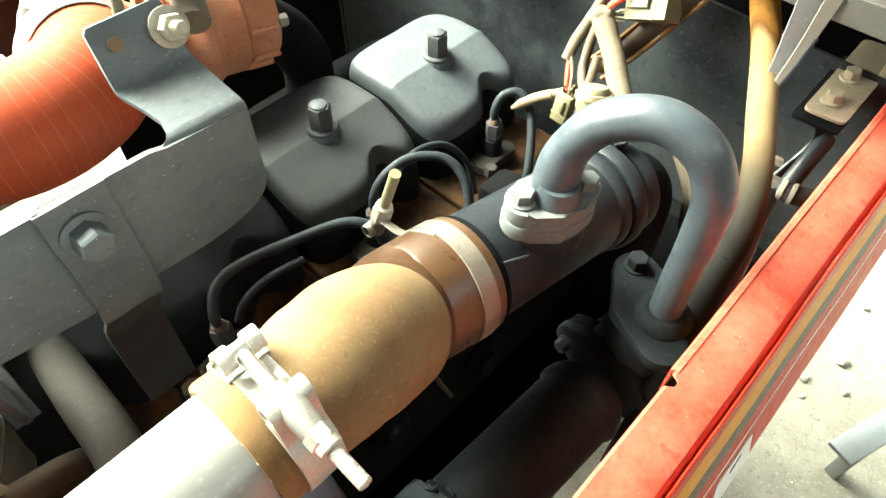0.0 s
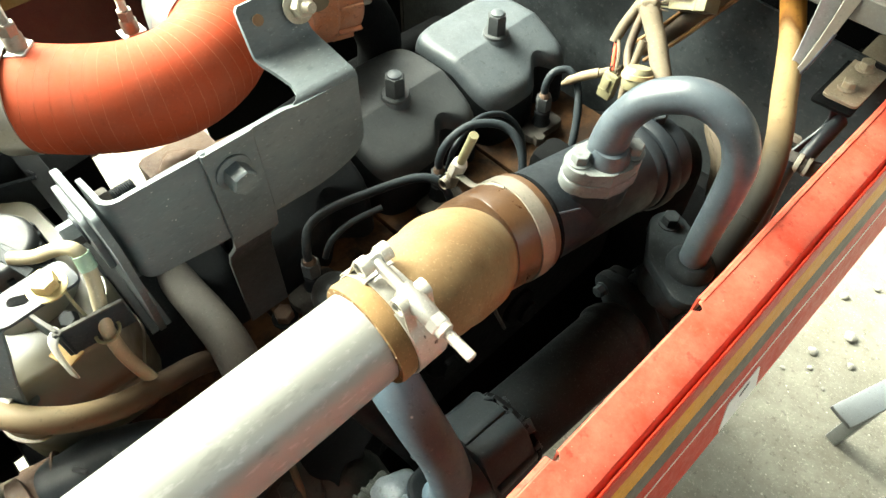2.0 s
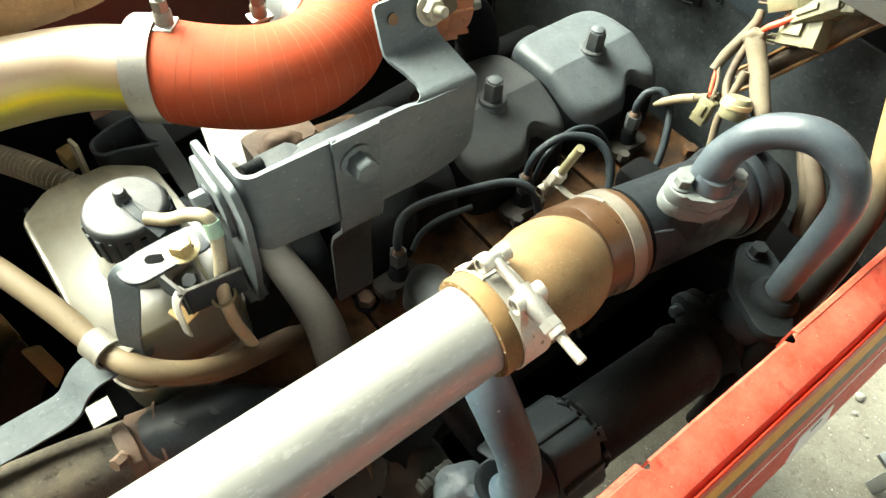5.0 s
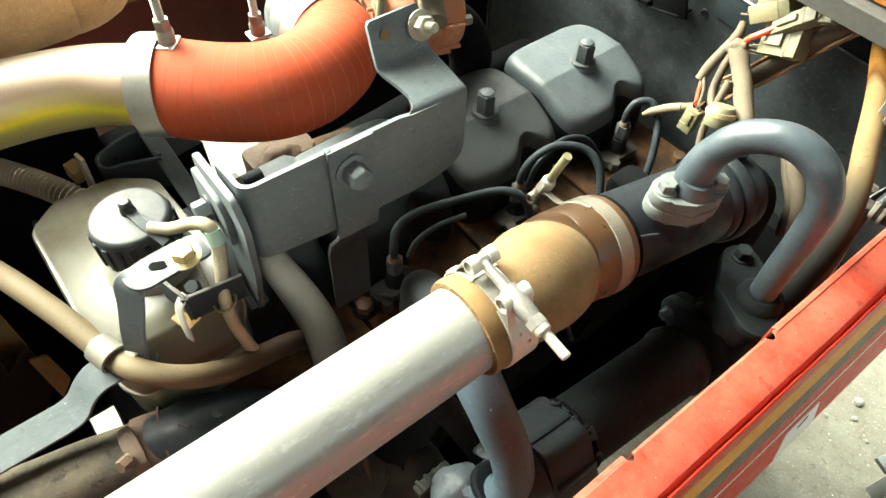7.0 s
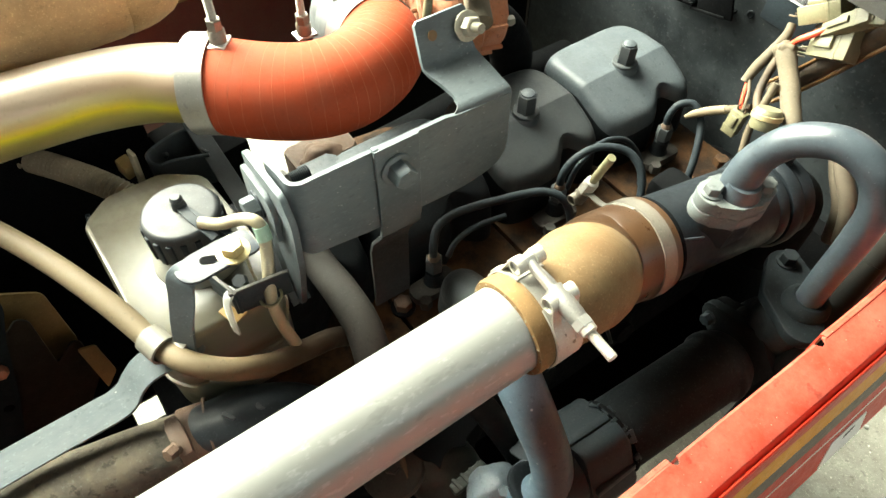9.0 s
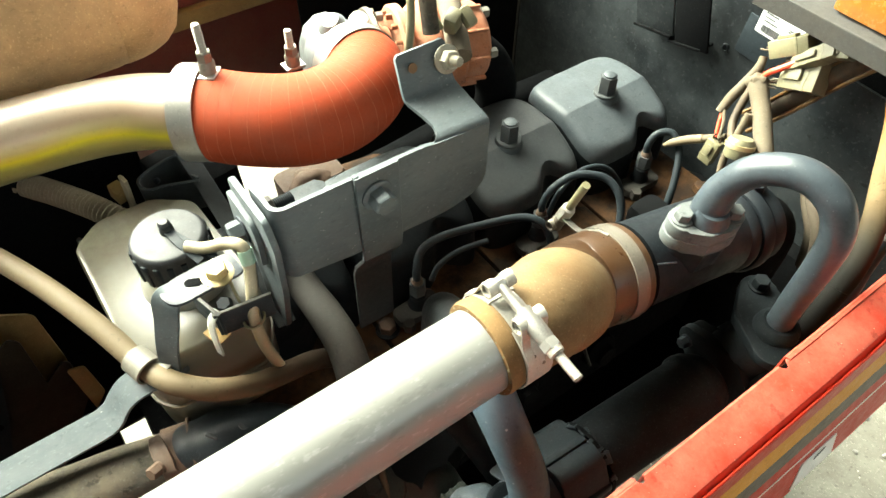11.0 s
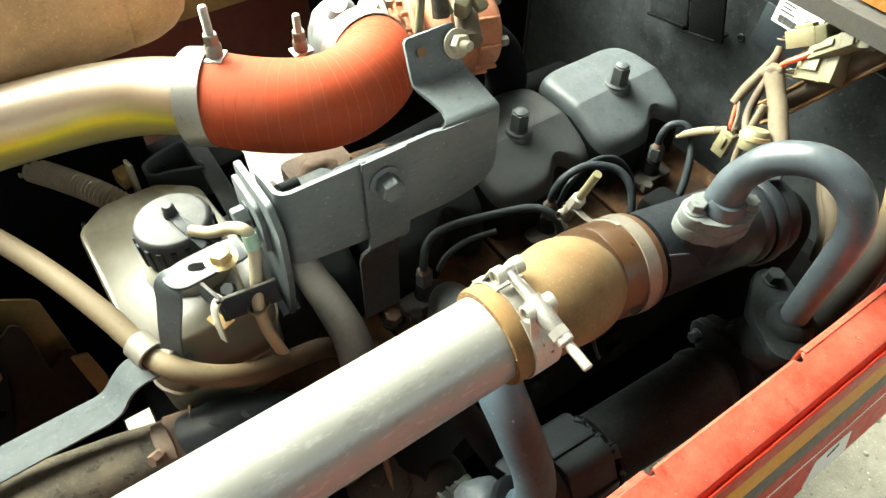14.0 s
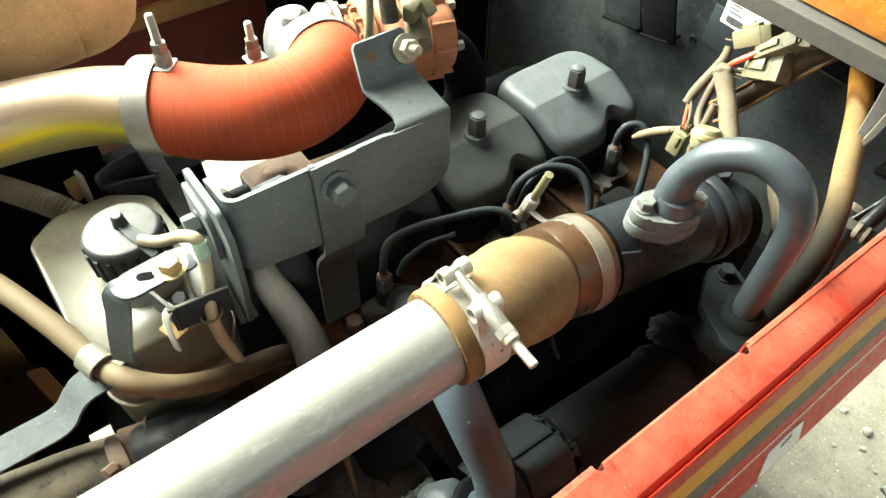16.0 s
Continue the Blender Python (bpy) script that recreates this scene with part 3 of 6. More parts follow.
    part("patch_mark", plate([(0.058, 0.032), (0.074, 0.036), (0.074, 0.040), (0.058, 0.036)], 0.0003, on_face @ pose(0, 0, 0.0010), 0), M["ink"], p)
    part("tuck_under", swept([(0.303, 0.930), (0.297, 0.922), (0.283, 0.920)], y0, y1, n=20), M["red_gloss"], p)
    return p


side_panel()


def bulkhead():
    """The painted steel wall behind the engine."""
    bm = bmesh.new()
    poly = rounded([(-0.53, 0.35), (0.08, 0.35), (0.08, 0.60), (0.262, 0.60), (0.262, 1.06), (0.235, 1.112), (-0.02, 1.122), (-0.06, 1.30), (-0.53, 1.30)], 0.006)
    m = Matrix(((1, 0, 0, 0), (0, 0, 1, 0.377), (0, 1, 0, 0), (0, 0, 0, 1)))
    plate(poly, 0.004, m, 0.001, bm)
    solo("bulkhead_wall", bm, M["firewall_paint"], "dark blue-grey painted steel bulkhead, dusty and stained", "bulkhead", kind="structure")
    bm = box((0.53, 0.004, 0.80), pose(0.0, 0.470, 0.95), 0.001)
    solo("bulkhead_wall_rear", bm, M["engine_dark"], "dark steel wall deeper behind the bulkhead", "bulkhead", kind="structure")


bulkhead()
solo("bulkhead_edge", box((0.003, 0.004, 0.95), pose(-0.5325, 0.375, 0.825), 0.001), M["ledge_steel"], "bare bright edge of the bulkhead sheet", "edge", kind="structure")


# out of view, added to keep overhead light off the bay
solo("shed_roof", box((2.5, 5.0, 0.05), pose(0.45, -0.6, 2.45), 0.01), M["unseen_sheet"], "unseen plain grey-brown roof sheet added to block overhead light", "roof", kind="structure")


# added, not seen: cuts the skylight from the rear
solo("cab_wall", box((1.5, 0.05, 1.25), pose(0.05, 0.60, 1.80), 0.01), M["unseen_sheet"], "unseen plain grey wall added behind the bulkhead to block light", "cab wall", kind="structure")


# added foot that carries the rear light-blocking wall to the ground
solo("cab_wall_lower", box((0.93, 0.05, 1.175), pose(-0.235, 0.60, 0.5875), 0.01), M["unseen_sheet"], "unseen plain grey wall added below the rear light-blocking wall", "cab wall", kind="structure")


# unseen wall added to darken the faces that look forward
solo("front_wall", box((2.2, 0.05, 2.45), pose(0.10, -1.55, 1.225), 0.01), M["unseen_sheet"], "unseen plain grey wall added in front to block light", "wall", kind="structure")


# added out of view to stop low light from the near side
solo("shed_wall", box((0.05, 5.0, 1.75), pose(1.55, -0.6, 0.875), 0.01), M["unseen_sheet"], "unseen plain grey wall added at the near side to block light", "wall", kind="structure")


def far_side():
    # the far panel's red is a darker copy, its deep shade mixed in
    p = thing("far_side_panel", (-0.74, -0.2, 0.70), "red painted far side panel, its colour darkened for deep shade", "side panel")
    part("sheet", box((0.003, 1.70, 0.50), pose(-0.740, -0.25, 0.93), 0.001), M["shade_red"], p)
    part("top_flange", box((0.05, 1.70, 0.003), pose(-0.716, -0.25, 1.183), 0.001), M["shade_red"], p)
    part("stiffener", box((0.018, 1.70, 0.03), pose(-0.729, -0.25, 1.00), 0.004), M["brown_card"], p)
    # unseen sheet added to black out the bright ground beyond
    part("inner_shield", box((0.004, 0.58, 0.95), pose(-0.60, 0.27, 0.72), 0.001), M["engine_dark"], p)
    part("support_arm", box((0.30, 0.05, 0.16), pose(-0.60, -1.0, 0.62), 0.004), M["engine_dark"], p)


far_side()

def gap_backings():
    # unseen dark sheets, added so that the gaps look as black as shade
    solo("under_tray_strip", box((0.045, 0.675, 0.01), pose(-0.3725, -0.8825, 0.545), 0.002), M["engine_dark"], "unseen dark sheet added to darken the gap beside the radiator", "tray", kind="structure")
    solo("under_tray", box((0.15, 1.70, 0.01), pose(0.055, -0.35, 0.56), 0.002), M["engine_dark"], "unseen dark sheet added to darken the gaps under the engine bay", "tray", kind="structure")
    solo("under_tray_outer", box((0.10, 0.92, 0.01), pose(-0.445, -0.76, 0.545), 0.002), M["engine_dark"], "unseen narrow dark sheet added to darken the front of the bay", "tray", kind="structure")
    solo("under_tray_front", box((0.33, 0.92, 0.01), pose(-0.185, -0.76, 0.545), 0.002), M["engine_dark"], "unseen dark sheet added to darken gaps under the front of the bay", "tray", kind="structure")
    solo("inner_guard", box((0.004, 0.88, 0.50), pose(-0.480, -0.77, 0.80), 0.001), M["engine_dark"], "unseen dark sheet added to black out the view beside the radiator", "guard", kind="structure")


gap_backings()

# ---- the engine ----
HEADS = (-0.2765, -0.0995, 0.0775, 0.2545)


def engine():
    e = thing("engine", (-0.15, 0.0, 0.30), "dark dirty diesel engine block with rusty cylinder heads", "engine")
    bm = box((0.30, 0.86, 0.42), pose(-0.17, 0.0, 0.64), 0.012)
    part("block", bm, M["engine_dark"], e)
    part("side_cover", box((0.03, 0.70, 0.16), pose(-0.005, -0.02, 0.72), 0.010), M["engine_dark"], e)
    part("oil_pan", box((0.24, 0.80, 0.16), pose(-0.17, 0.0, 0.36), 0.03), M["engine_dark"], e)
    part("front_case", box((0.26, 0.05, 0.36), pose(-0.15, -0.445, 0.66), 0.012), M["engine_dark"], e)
    for y in HEADS:
        h = part("cylinder_head", box((0.252, 0.1735, 0.045), pose(-0.164, y, 0.8725), 0.004), M["rusty_head"], e, "rusty brown cast cylinder head")
        for dx, dy in ((-0.045, -0.066), (-0.045, 0.066), (-0.048, 0.0)):
            q = Vector((dx, y + dy, 0.895))
            if dy == 0:
                part("boss", lathe([(0.011, 0), (0.010, 0.008), (0, 0.008)], q, (0, 0, 1), 14), M["rusty_head"], h)
            else:
                part("head_bolt", hex_head(q, (0, 0, 1), 0.019, 0.011), M["rusty_head"], h)
    for x, y in ((-0.103, -0.180), (-0.114, -0.117)):
        hb = part("head_nut", hex_head((x, y, 0.8985), (0, 0, 1), 0.019, 0.011), M["worn_rust"], e, smooth=25)
        part("washer", lathe([(0, 0), (0.0150, 0), (0.0150, 0.003), (0, 0.003)], (x, y, 0.8955), (0, 0, 1), 22), M["dark_paint"], hb)
    # casting ribs and bosses low on the near side
    for k, (y, z, r) in enumerate(((-0.30, 0.80, 0.035), (-0.18, 0.74, 0.03), (-0.05, 0.78, 0.026), (0.10, 0.74, 0.03))):
        part("casting_boss", lathe([(r, 0), (r * 0.95, 0.02), (r * 0.6, 0.026), (r * 0.55, 0.034), (0, 0.034)], (0.0, y, z), (1, 0, 0.15), 20), M["engine_dark"], e)


engine()


def rocker_cover(y, letter=True):
    c = thing("rocker_cover", (-0.2, y, 0.90), "blue-grey painted cast rocker cover with a centre hex nut, dusty", "rocker cover", "rocker covers")
    bm = bmesh.new()
    hx, hy, cx = 0.084, 0.0860, -0.207
    crease = -0.199
    top = lambda x: 1.000 - max(0.0, x - crease) * 0.44 - max(0.0, -0.235 - x) * 0.10
    prof = [(0, 0), (0.80, 0.0), (0.86, 0.0008), (0.90, 0.0030), (0.93, 0.0065), (0.952, 0.012), (0.968, 0.020), (0.978, 0.034), (0.986, 0.055), (0.995, 0.085), (1.0, 0.105)]
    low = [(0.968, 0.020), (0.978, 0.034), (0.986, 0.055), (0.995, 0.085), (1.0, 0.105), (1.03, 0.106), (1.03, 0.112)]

    def place(u, v, drop):
        """A point of the square, drawn in to a rounded rectangle; a flute runs down the near face."""
        n = 5.5
        s_ = max(abs(u), abs(v), 1e-6)
        k = s_ / max((abs(u) ** n + abs(v) ** n) ** (1 / n), 1e-6)
        x, yy = cx + u * k * hx, v * k * hy
        dent = math.exp(-((yy - 0.030) / 0.020) ** 2) * max(0.0, min(1.0, (u - 0.60) / 0.30))
        x -= 0.026 * dent * (1 if drop < 0.1 else 0)
        return x, y + yy, top(x) - drop - 0.0005 * noise.noise((x * 40, (y + yy) * 40, 2.0))

    def fall(s_):
        for (a, da), (b, db) in zip(prof, prof[1:]):
            if s_ <= b:
                return da + (db - da) * (s_ - a) / (b - a)
        return prof[-1][1]

    rim = [0.968, 0.952, 0.93, 0.90, 0.86, 0.80]
    us = sorted([-r for r in rim] + rim + [(crease - 0.0012 - cx) / hx, (crease + 0.0012 - cx) / hx] + [k / 10 for k in range(-7, 8)])
    vs = sorted([-r for r in rim] + rim + [k / 12 for k in range(-9, 10)])
    grid = [[bm.verts.new(place(u, v, fall(max(abs(u), abs(v))))) for v in vs] for u in us]
    for i in range(len(us) - 1):
        for j in range(len(vs) - 1):
            bm.faces.new((grid[i][j], grid[i + 1][j], grid[i + 1][j + 1], grid[i][j + 1]))
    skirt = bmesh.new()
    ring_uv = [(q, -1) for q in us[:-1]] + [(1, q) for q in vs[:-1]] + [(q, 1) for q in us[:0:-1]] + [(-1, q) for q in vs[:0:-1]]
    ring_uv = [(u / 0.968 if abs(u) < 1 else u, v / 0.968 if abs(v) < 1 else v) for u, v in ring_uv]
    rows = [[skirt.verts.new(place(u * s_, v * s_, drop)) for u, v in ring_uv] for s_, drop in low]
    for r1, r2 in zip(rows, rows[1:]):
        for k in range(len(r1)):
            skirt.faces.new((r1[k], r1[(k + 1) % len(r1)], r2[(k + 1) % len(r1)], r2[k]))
    cover = part("cover", bm, M["dark_grey_paint" if 0 < y < 0.2 else "cover_paint"], c, smooth=60)
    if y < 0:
        # shade painted on: the near slope of the front covers takes the darker paint
        cover.data.materials.append(M["dark_paint"])
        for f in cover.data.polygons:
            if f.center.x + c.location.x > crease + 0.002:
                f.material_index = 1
    # the skirt's colour holds the shade below the cover's edge
    part("skirt", skirt, M["dark_paint"], c, "lower skirt, painted dark for its shade", smooth=60)
    bx = -0.2005
    part("nut_boss", lathe([(0.0195, -0.012), (0.0185, -0.001), (0.0165, 0.001), (0, 0.001)], (bx, y, 1.0005), (0, 0, 1), 28), M["cover_paint"], c)
    nut = part("cap_nut", hex_head((bx, y, 1.005), (0, 0, 1), 0.0225, 0.026, (1, 0.3, 0), dome=0.10), M["dark_grey_paint"], c, "dusty dark hex cap nut", smooth=25)
    part("dome", lathe([(0.0092, 0), (0.0085, 0.0022), (0.005, 0.0038), (0, 0.0042)], (bx, y, 1.031), (0, 0, 1), 20), M["cover_paint"], nut)
    part("washer", lathe([(0, 0), (0.0175, 0), (0.0175, 0.003), (0.0165, 0.004), (0, 0.004)], (bx, y, 1.0012), (0, 0, 1), 28), M["dark_grey_paint"], nut)
    return c


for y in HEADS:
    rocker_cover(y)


def front_housing():
    h = thing("rocker_housing", (-0.255, -0.19, 0.90), "blue-grey cast rocker housing behind the bracket", "housing")
    part("body", plate(rounded([(-0.038, -0.027), (0.055, -0.025), (0.055, 0.030), (-0.038, 0.030)], 0.008), 0.094, pose(-0.250, -0.188, 0.902), 0.005), M["cover_paint"], h, smooth=50)
    part("casting_hump", lump((-0.335, -0.155, 0.945), (0.024, 0.030, 0.022), 29.0, 0.3), M["worn_rust"], h, "rusty brown cast hump", smooth=60)
    part("side_casting", plate(rounded([(-0.026, -0.034), (0.022, -0.034), (0.022, 0.055), (-0.026, 0.055)], 0.007), 0.072, pose(-0.345, -0.160, 0.880), 0.004), M["worn_rust"], h, "rusty brown rough side casting", smooth=50)


front_housing()


def cast_mark(x, y, kind):
    """A raised cast mark on a cover's top."""
    bm = torus_band((x, y, 0.9995), (0, 0, 1), 0.0034, 0.0014, 0.0011, 20, None, 0.1, 0.8) if kind else box((0.0015, 0.008, 0.0012), pose(x, y, 0.9998, 0, 0, 30), 0.0003)
    solo("cast_mark", bm, M["manifold_paint"], "small raised cast mark on a rocker cover", "cast mark", group="cast marks")


cast_mark(-0.222, 0.035, True)
cast_mark(-0.226, 0.050, False)
cast_mark(-0.231, 0.290, True)
cast_mark(-0.226, 0.296, False)


def injector(y, pipe, back):
    t = thing("fuel_injector", (-0.104, y, 0.895), "grey fuel injector with a hex union and steel pipe", "injector", "fuel injectors")
    at = Vector((-0.104, y, 0.0))
    part("body", lathe([(0.013, 0.893), (0.013, 0.915), (0.0105, 0.918), (0.0105, 0.934), (0.0085, 0.936), (0.0085, 0.940), (0, 0.940)], at, (0, 0, 1), 20), M["dark_paint"], t)
    part("union_nut", hex_head(at + Vector((0, 0, 0.938)), (0, 0, 1), 0.0185, 0.020, (1, 0.4, 0)), M["dark_grey_paint"], t, smooth=25)
    part("collar", lathe([(0.0075, 0), (0.0065, 0.004), (0.0045, 0.006), (0, 0.006)], at + Vector((0, 0, 0.958)), (0, 0, 1), 16), M["worn_rust"], t)
    cl = part("clamp", plate(rounded([(-0.012, -0.034), (0.014, -0.034), (0.017, 0.026), (-0.014, 0.026)], 0.009), 0.012, basis((at.x + 0.002, y, 0.902), (0, 0, 1), (1, 0, 0)), 0.0015), M["dark_hose"], t)
    part("clamp_bolt", hex_head((at.x + 0.020, y - 0.026, 0.905), (0, 0, 1), 0.014, 0.013), M["dark_hose"], cl, smooth=25)
    part("pipe", tube(pipe, 0.0050, 14, 10), M["black_plastic"], t, "bent black steel fuel pipe")
    if back:
        part("return_pipe", tube(back, 0.0036, 10, 10), M["black_plastic"], t)


injector(-0.134, [(-0.104, -0.134, 0.955), (-0.106, -0.133, 0.975), (-0.118, -0.118, 0.990), (-0.118, -0.090, 0.996), (-0.105, -0.042, 0.997), (-0.085, 0.004, 1.000), (-0.066, 0.022, 0.994), (-0.052, 0.028, 0.965), (-0.045, 0.030, 0.90)],
         [(-0.098, -0.118, 0.955), (-0.100, -0.105, 0.972), (-0.098, -0.078, 0.982), (-0.090, -0.042, 0.984)])
injector(0.058, [(-0.104, 0.058, 0.955), (-0.105, 0.060, 0.978), (-0.103, 0.075, 0.998), (-0.095, 0.103, 1.008), (-0.072, 0.128, 1.006), (-0.048, 0.132, 0.992), (-0.030, 0.122, 0.966), (-0.028, 0.110, 0.940), (-0.030, 0.098, 0.90)],
         [(-0.098, 0.065, 0.955), (-0.100, 0.080, 0.985), (-0.105, 0.120, 0.998), (-0.100, 0.160, 0.985), (-0.085, 0.180, 0.955), (-0.075, 0.185, 0.91)])
injector(0.250, [(-0.104, 0.250, 0.955), (-0.106, 0.251, 0.975), (-0.104, 0.262, 0.990), (-0.090, 0.274, 0.994), (-0.070, 0.270, 0.980), (-0.050, 0.250, 0.955), (-0.038, 0.232, 0.925), (-0.036, 0.225, 0.88)], None)


# ---- intake side ----
AX, AZ = 0.094, 1.139          # the aluminium pipe's axis
MAX = Vector((0.0973, 1.0, -0.1632))   # the manifold's axis falls and leans outwards towards the rear
M_R = 0.0466


def on_manifold(y):
    return Vector((0.0566, 0, 1.0454)) + MAX * y


solo("intake_pipe", tube([(AX, -0.180, AZ), (AX, -0.5, AZ), (AX, -1.15, AZ)], 0.0352, 48, 6, wall=0.002), M["aluminium"],
     "scratched bright aluminium intake pipe", "pipe", smooth=60)


def boot():
    h = thing("silicone_boot", (AX, -0.1, 1.02), "tan and brown silicone intake boot between two pipes", "hose")
    tan = [(AX, -0.193, AZ), (AX, -0.165, AZ), (AX - 0.002, -0.141, AZ - 0.003), (AX - 0.009, -0.117, AZ - 0.018), (AX - 0.019, -0.096, AZ - 0.042), (0.067, -0.080, 1.076)]
    part("tan_end", tube(tan, [0.0400, 0.0406, 0.0432, 0.0462, 0.0474, 0.0476], 56, 8, wall=0.004), M["tan_silicone"], h, smooth=60)
    brown = [(0.069, -0.090, 1.088), (0.061, -0.072, 1.070), on_manifold(-0.048), on_manifold(-0.025), on_manifold(0.011)]
    part("brown_end", tube(brown, [0.0440, 0.0468, 0.0492, 0.0500, 0.0502], 56, 8, wall=0.004), M["brown_silicone"], h, "dark brown shiny silicone end", smooth=60)
    part("cut_edge", lathe([(0.0356, 0), (0.0398, 0), (0.0408, 0.003), (0.0404, 0.012), (0.0356, 0.012), (0.0356, 0)], (AX, -0.2035, AZ), (0, 1, 0), 48), M["hose_edge"], h)
    for k in range(40):
        a = 2 * math.pi * k / 40
        if k % 2:
            part("frayed_thread", box((0.0016, 0.0006, 0.0006), pose(AX + 0.0380 * math.cos(a), -0.2038, AZ + 0.0380 * math.sin(a)), 0), M["cream_plastic"], h)


boot()


def t_bolt_clamp(name, at, axis, r, up, bolt_dir, length, label):
    """A band clamp whose ends are drawn together by a T-bolt. up: towards the bolt; bolt_dir: where the bolt's end points."""
    c = thing(name, at, label, "hose clamp", "hose clamps")
    at, ax, up, bd = Vector(at), Vector(axis).normalized(), Vector(up).normalized(), Vector(bolt_dir).normalized()
    w, t = 0.025, 0.0012
    part("band", torus_band(at, ax, r, w, t, 64, None, 0.055, 0.89, up), M["white_steel"], c)
    part("bridge", torus_band(at, ax, r - 0.0004, w * 0.85, 0.0006, 64, None, -0.09, 0.18, up), M["bright_steel"], c)
    base = at + up * (r + 0.0080)
    for s, off in ((-1, -0.020), (1, 0.016)):
        p = base + bd * off
        for q in (-1, 1):
            e = p + ax * q * w * 0.33
            lo = part("loop", tube([e - ax * w * 0.16, e + ax * w * 0.16], 0.0066, 22, 2, wall=0.0015), M["white_steel"], c)
            q1 = math.asin(min(0.95, (abs(off) + 0.0085) / (r + t)))
            on = lambda a: at + ax * q * w * 0.33 + (up * math.cos(a) + bd * s * math.sin(a)) * (r + t + 0.0008)
            part("ear", strap([e + up * 0.0060, e + bd * 0.0045 * s + up * 0.0040, e + bd * 0.0064 * s - up * 0.0005, on(q1 + 0.08), on(q1 + 0.28), on(q1 + 0.5)], ax, w * 0.31, t, 4), M["white_steel"], lo)
    part("cross_pin", tube([base - bd * 0.020 - ax * w * 0.40, base - bd * 0.020 + ax * w * 0.40], 0.0047, 16, 2), M["bright_steel"], c)
    part("trunnion_pin", tube([base + bd * 0.016 - ax * w * 0.42, base + bd * 0.016 + ax * w * 0.42], 0.0050, 16, 2, wall=0.0015), M["bright_steel"], c)
    part("trunnion", lathe([(0.0044, 0), (0.0074, 0.001), (0.0078, 0.012), (0.0070, 0.026), (0.0060, 0.030), (0.0044, 0.030)], base + bd * 0.007, bd, 22), M["bright_steel"], c)
    part("shank", tube([base - bd * 0.020, base + bd * 0.036], 0.0040, 16, 3), M["bright_steel"], c)
    part("lock_nut", hex_head(base + bd * 0.036, bd, 0.0132, 0.0075, ax), M["bright_steel"], c, smooth=25)
    part("nut_collar", lathe([(0.0064, 0), (0.0060, 0.004), (0.0044, 0.005), (0, 0.005)], base + bd * 0.0433, bd, 18), M["white_steel"], c)
    part("threaded_end", thread(base + bd * 0.047, bd, 0.0040, length), M["white_steel"], c, "threaded bolt end")
    for q in (0.0, 0.012):
        part("spot_weld", lathe([(0.0016, 0), (0.0012, 0.0006), (0, 0.0006)], at + (up * math.cos(0.95 + q * 20) + bd * math.sin(0.95 + q * 20)) * (r + t) + ax * (-0.004 + q * 0.6), up * math.cos(0.95 + q * 20) + bd * math.sin(0.95 + q * 20), 10), M["dull_steel"], c)
    return c


t_bolt_clamp("t_bolt_clamp", (AX, -0.178, AZ), (0, 1, 0), 0.0410, (0.12, 0.0, 0.993), (0.993, 0.0, -0.12), 0.023, "bright steel T-bolt clamp round the tan boot")


def small_clamp():
    at = on_manifold(-0.005)
    c = thing("band_clamp", at, "dusty steel band clamp with an upright T-bolt", "hose clamp", "hose clamps")
    part("band", torus_band(at, MAX, 0.0504, 0.0165, 0.0012, 72), M["dull_steel"], c)
    foot, tip = Vector((-0.019, -0.006, 1.060)), Vector((0.001, -0.001, 1.127))
    d = (tip - foot).normalized()
    part("loop", tube([foot - Vector((0.003, 0.011, 0.004)), foot + Vector((-0.003, 0.011, -0.004))], 0.0060, 20, 2, wall=0.0012), M["dull_steel"], c)
    part("tail", strap([foot + Vector((-0.008, 0, 0.001)), foot + Vector((-0.002, 0, 0.006)), foot + Vector((0.012, -0.003, 0.014)), (0.012, -0.008, 1.0745), (0.026, -0.006, 1.0875), (0.044, -0.004, 1.0962)], (0, 1, 0), 0.015, 0.0012, 6, widths=[0.005, 0.006, 0.007, 0.006, 0.004]), M["dusty_bolt"], c, "dull tab of the band")
    part("trunnion", tube([foot - d * 0.010, foot + d * 0.010], 0.0066, 18, 2), M["dull_steel"], c)
    part("nut", hex_head(foot + d * 0.010, d, 0.0145, 0.014), M["white_steel"], c, smooth=25)
    part("nut_collar", lathe([(0.0074, 0), (0.0068, 0.003), (0.0045, 0.0045), (0, 0.0045)], foot + d * 0.024, d, 18), M["white_steel"], c)
    part("bolt_end", tube([foot + d * 0.02, tip], 0.0044, 14, 3), M["cream_plastic"], c, "pale sleeve over the bolt end")


small_clamp()


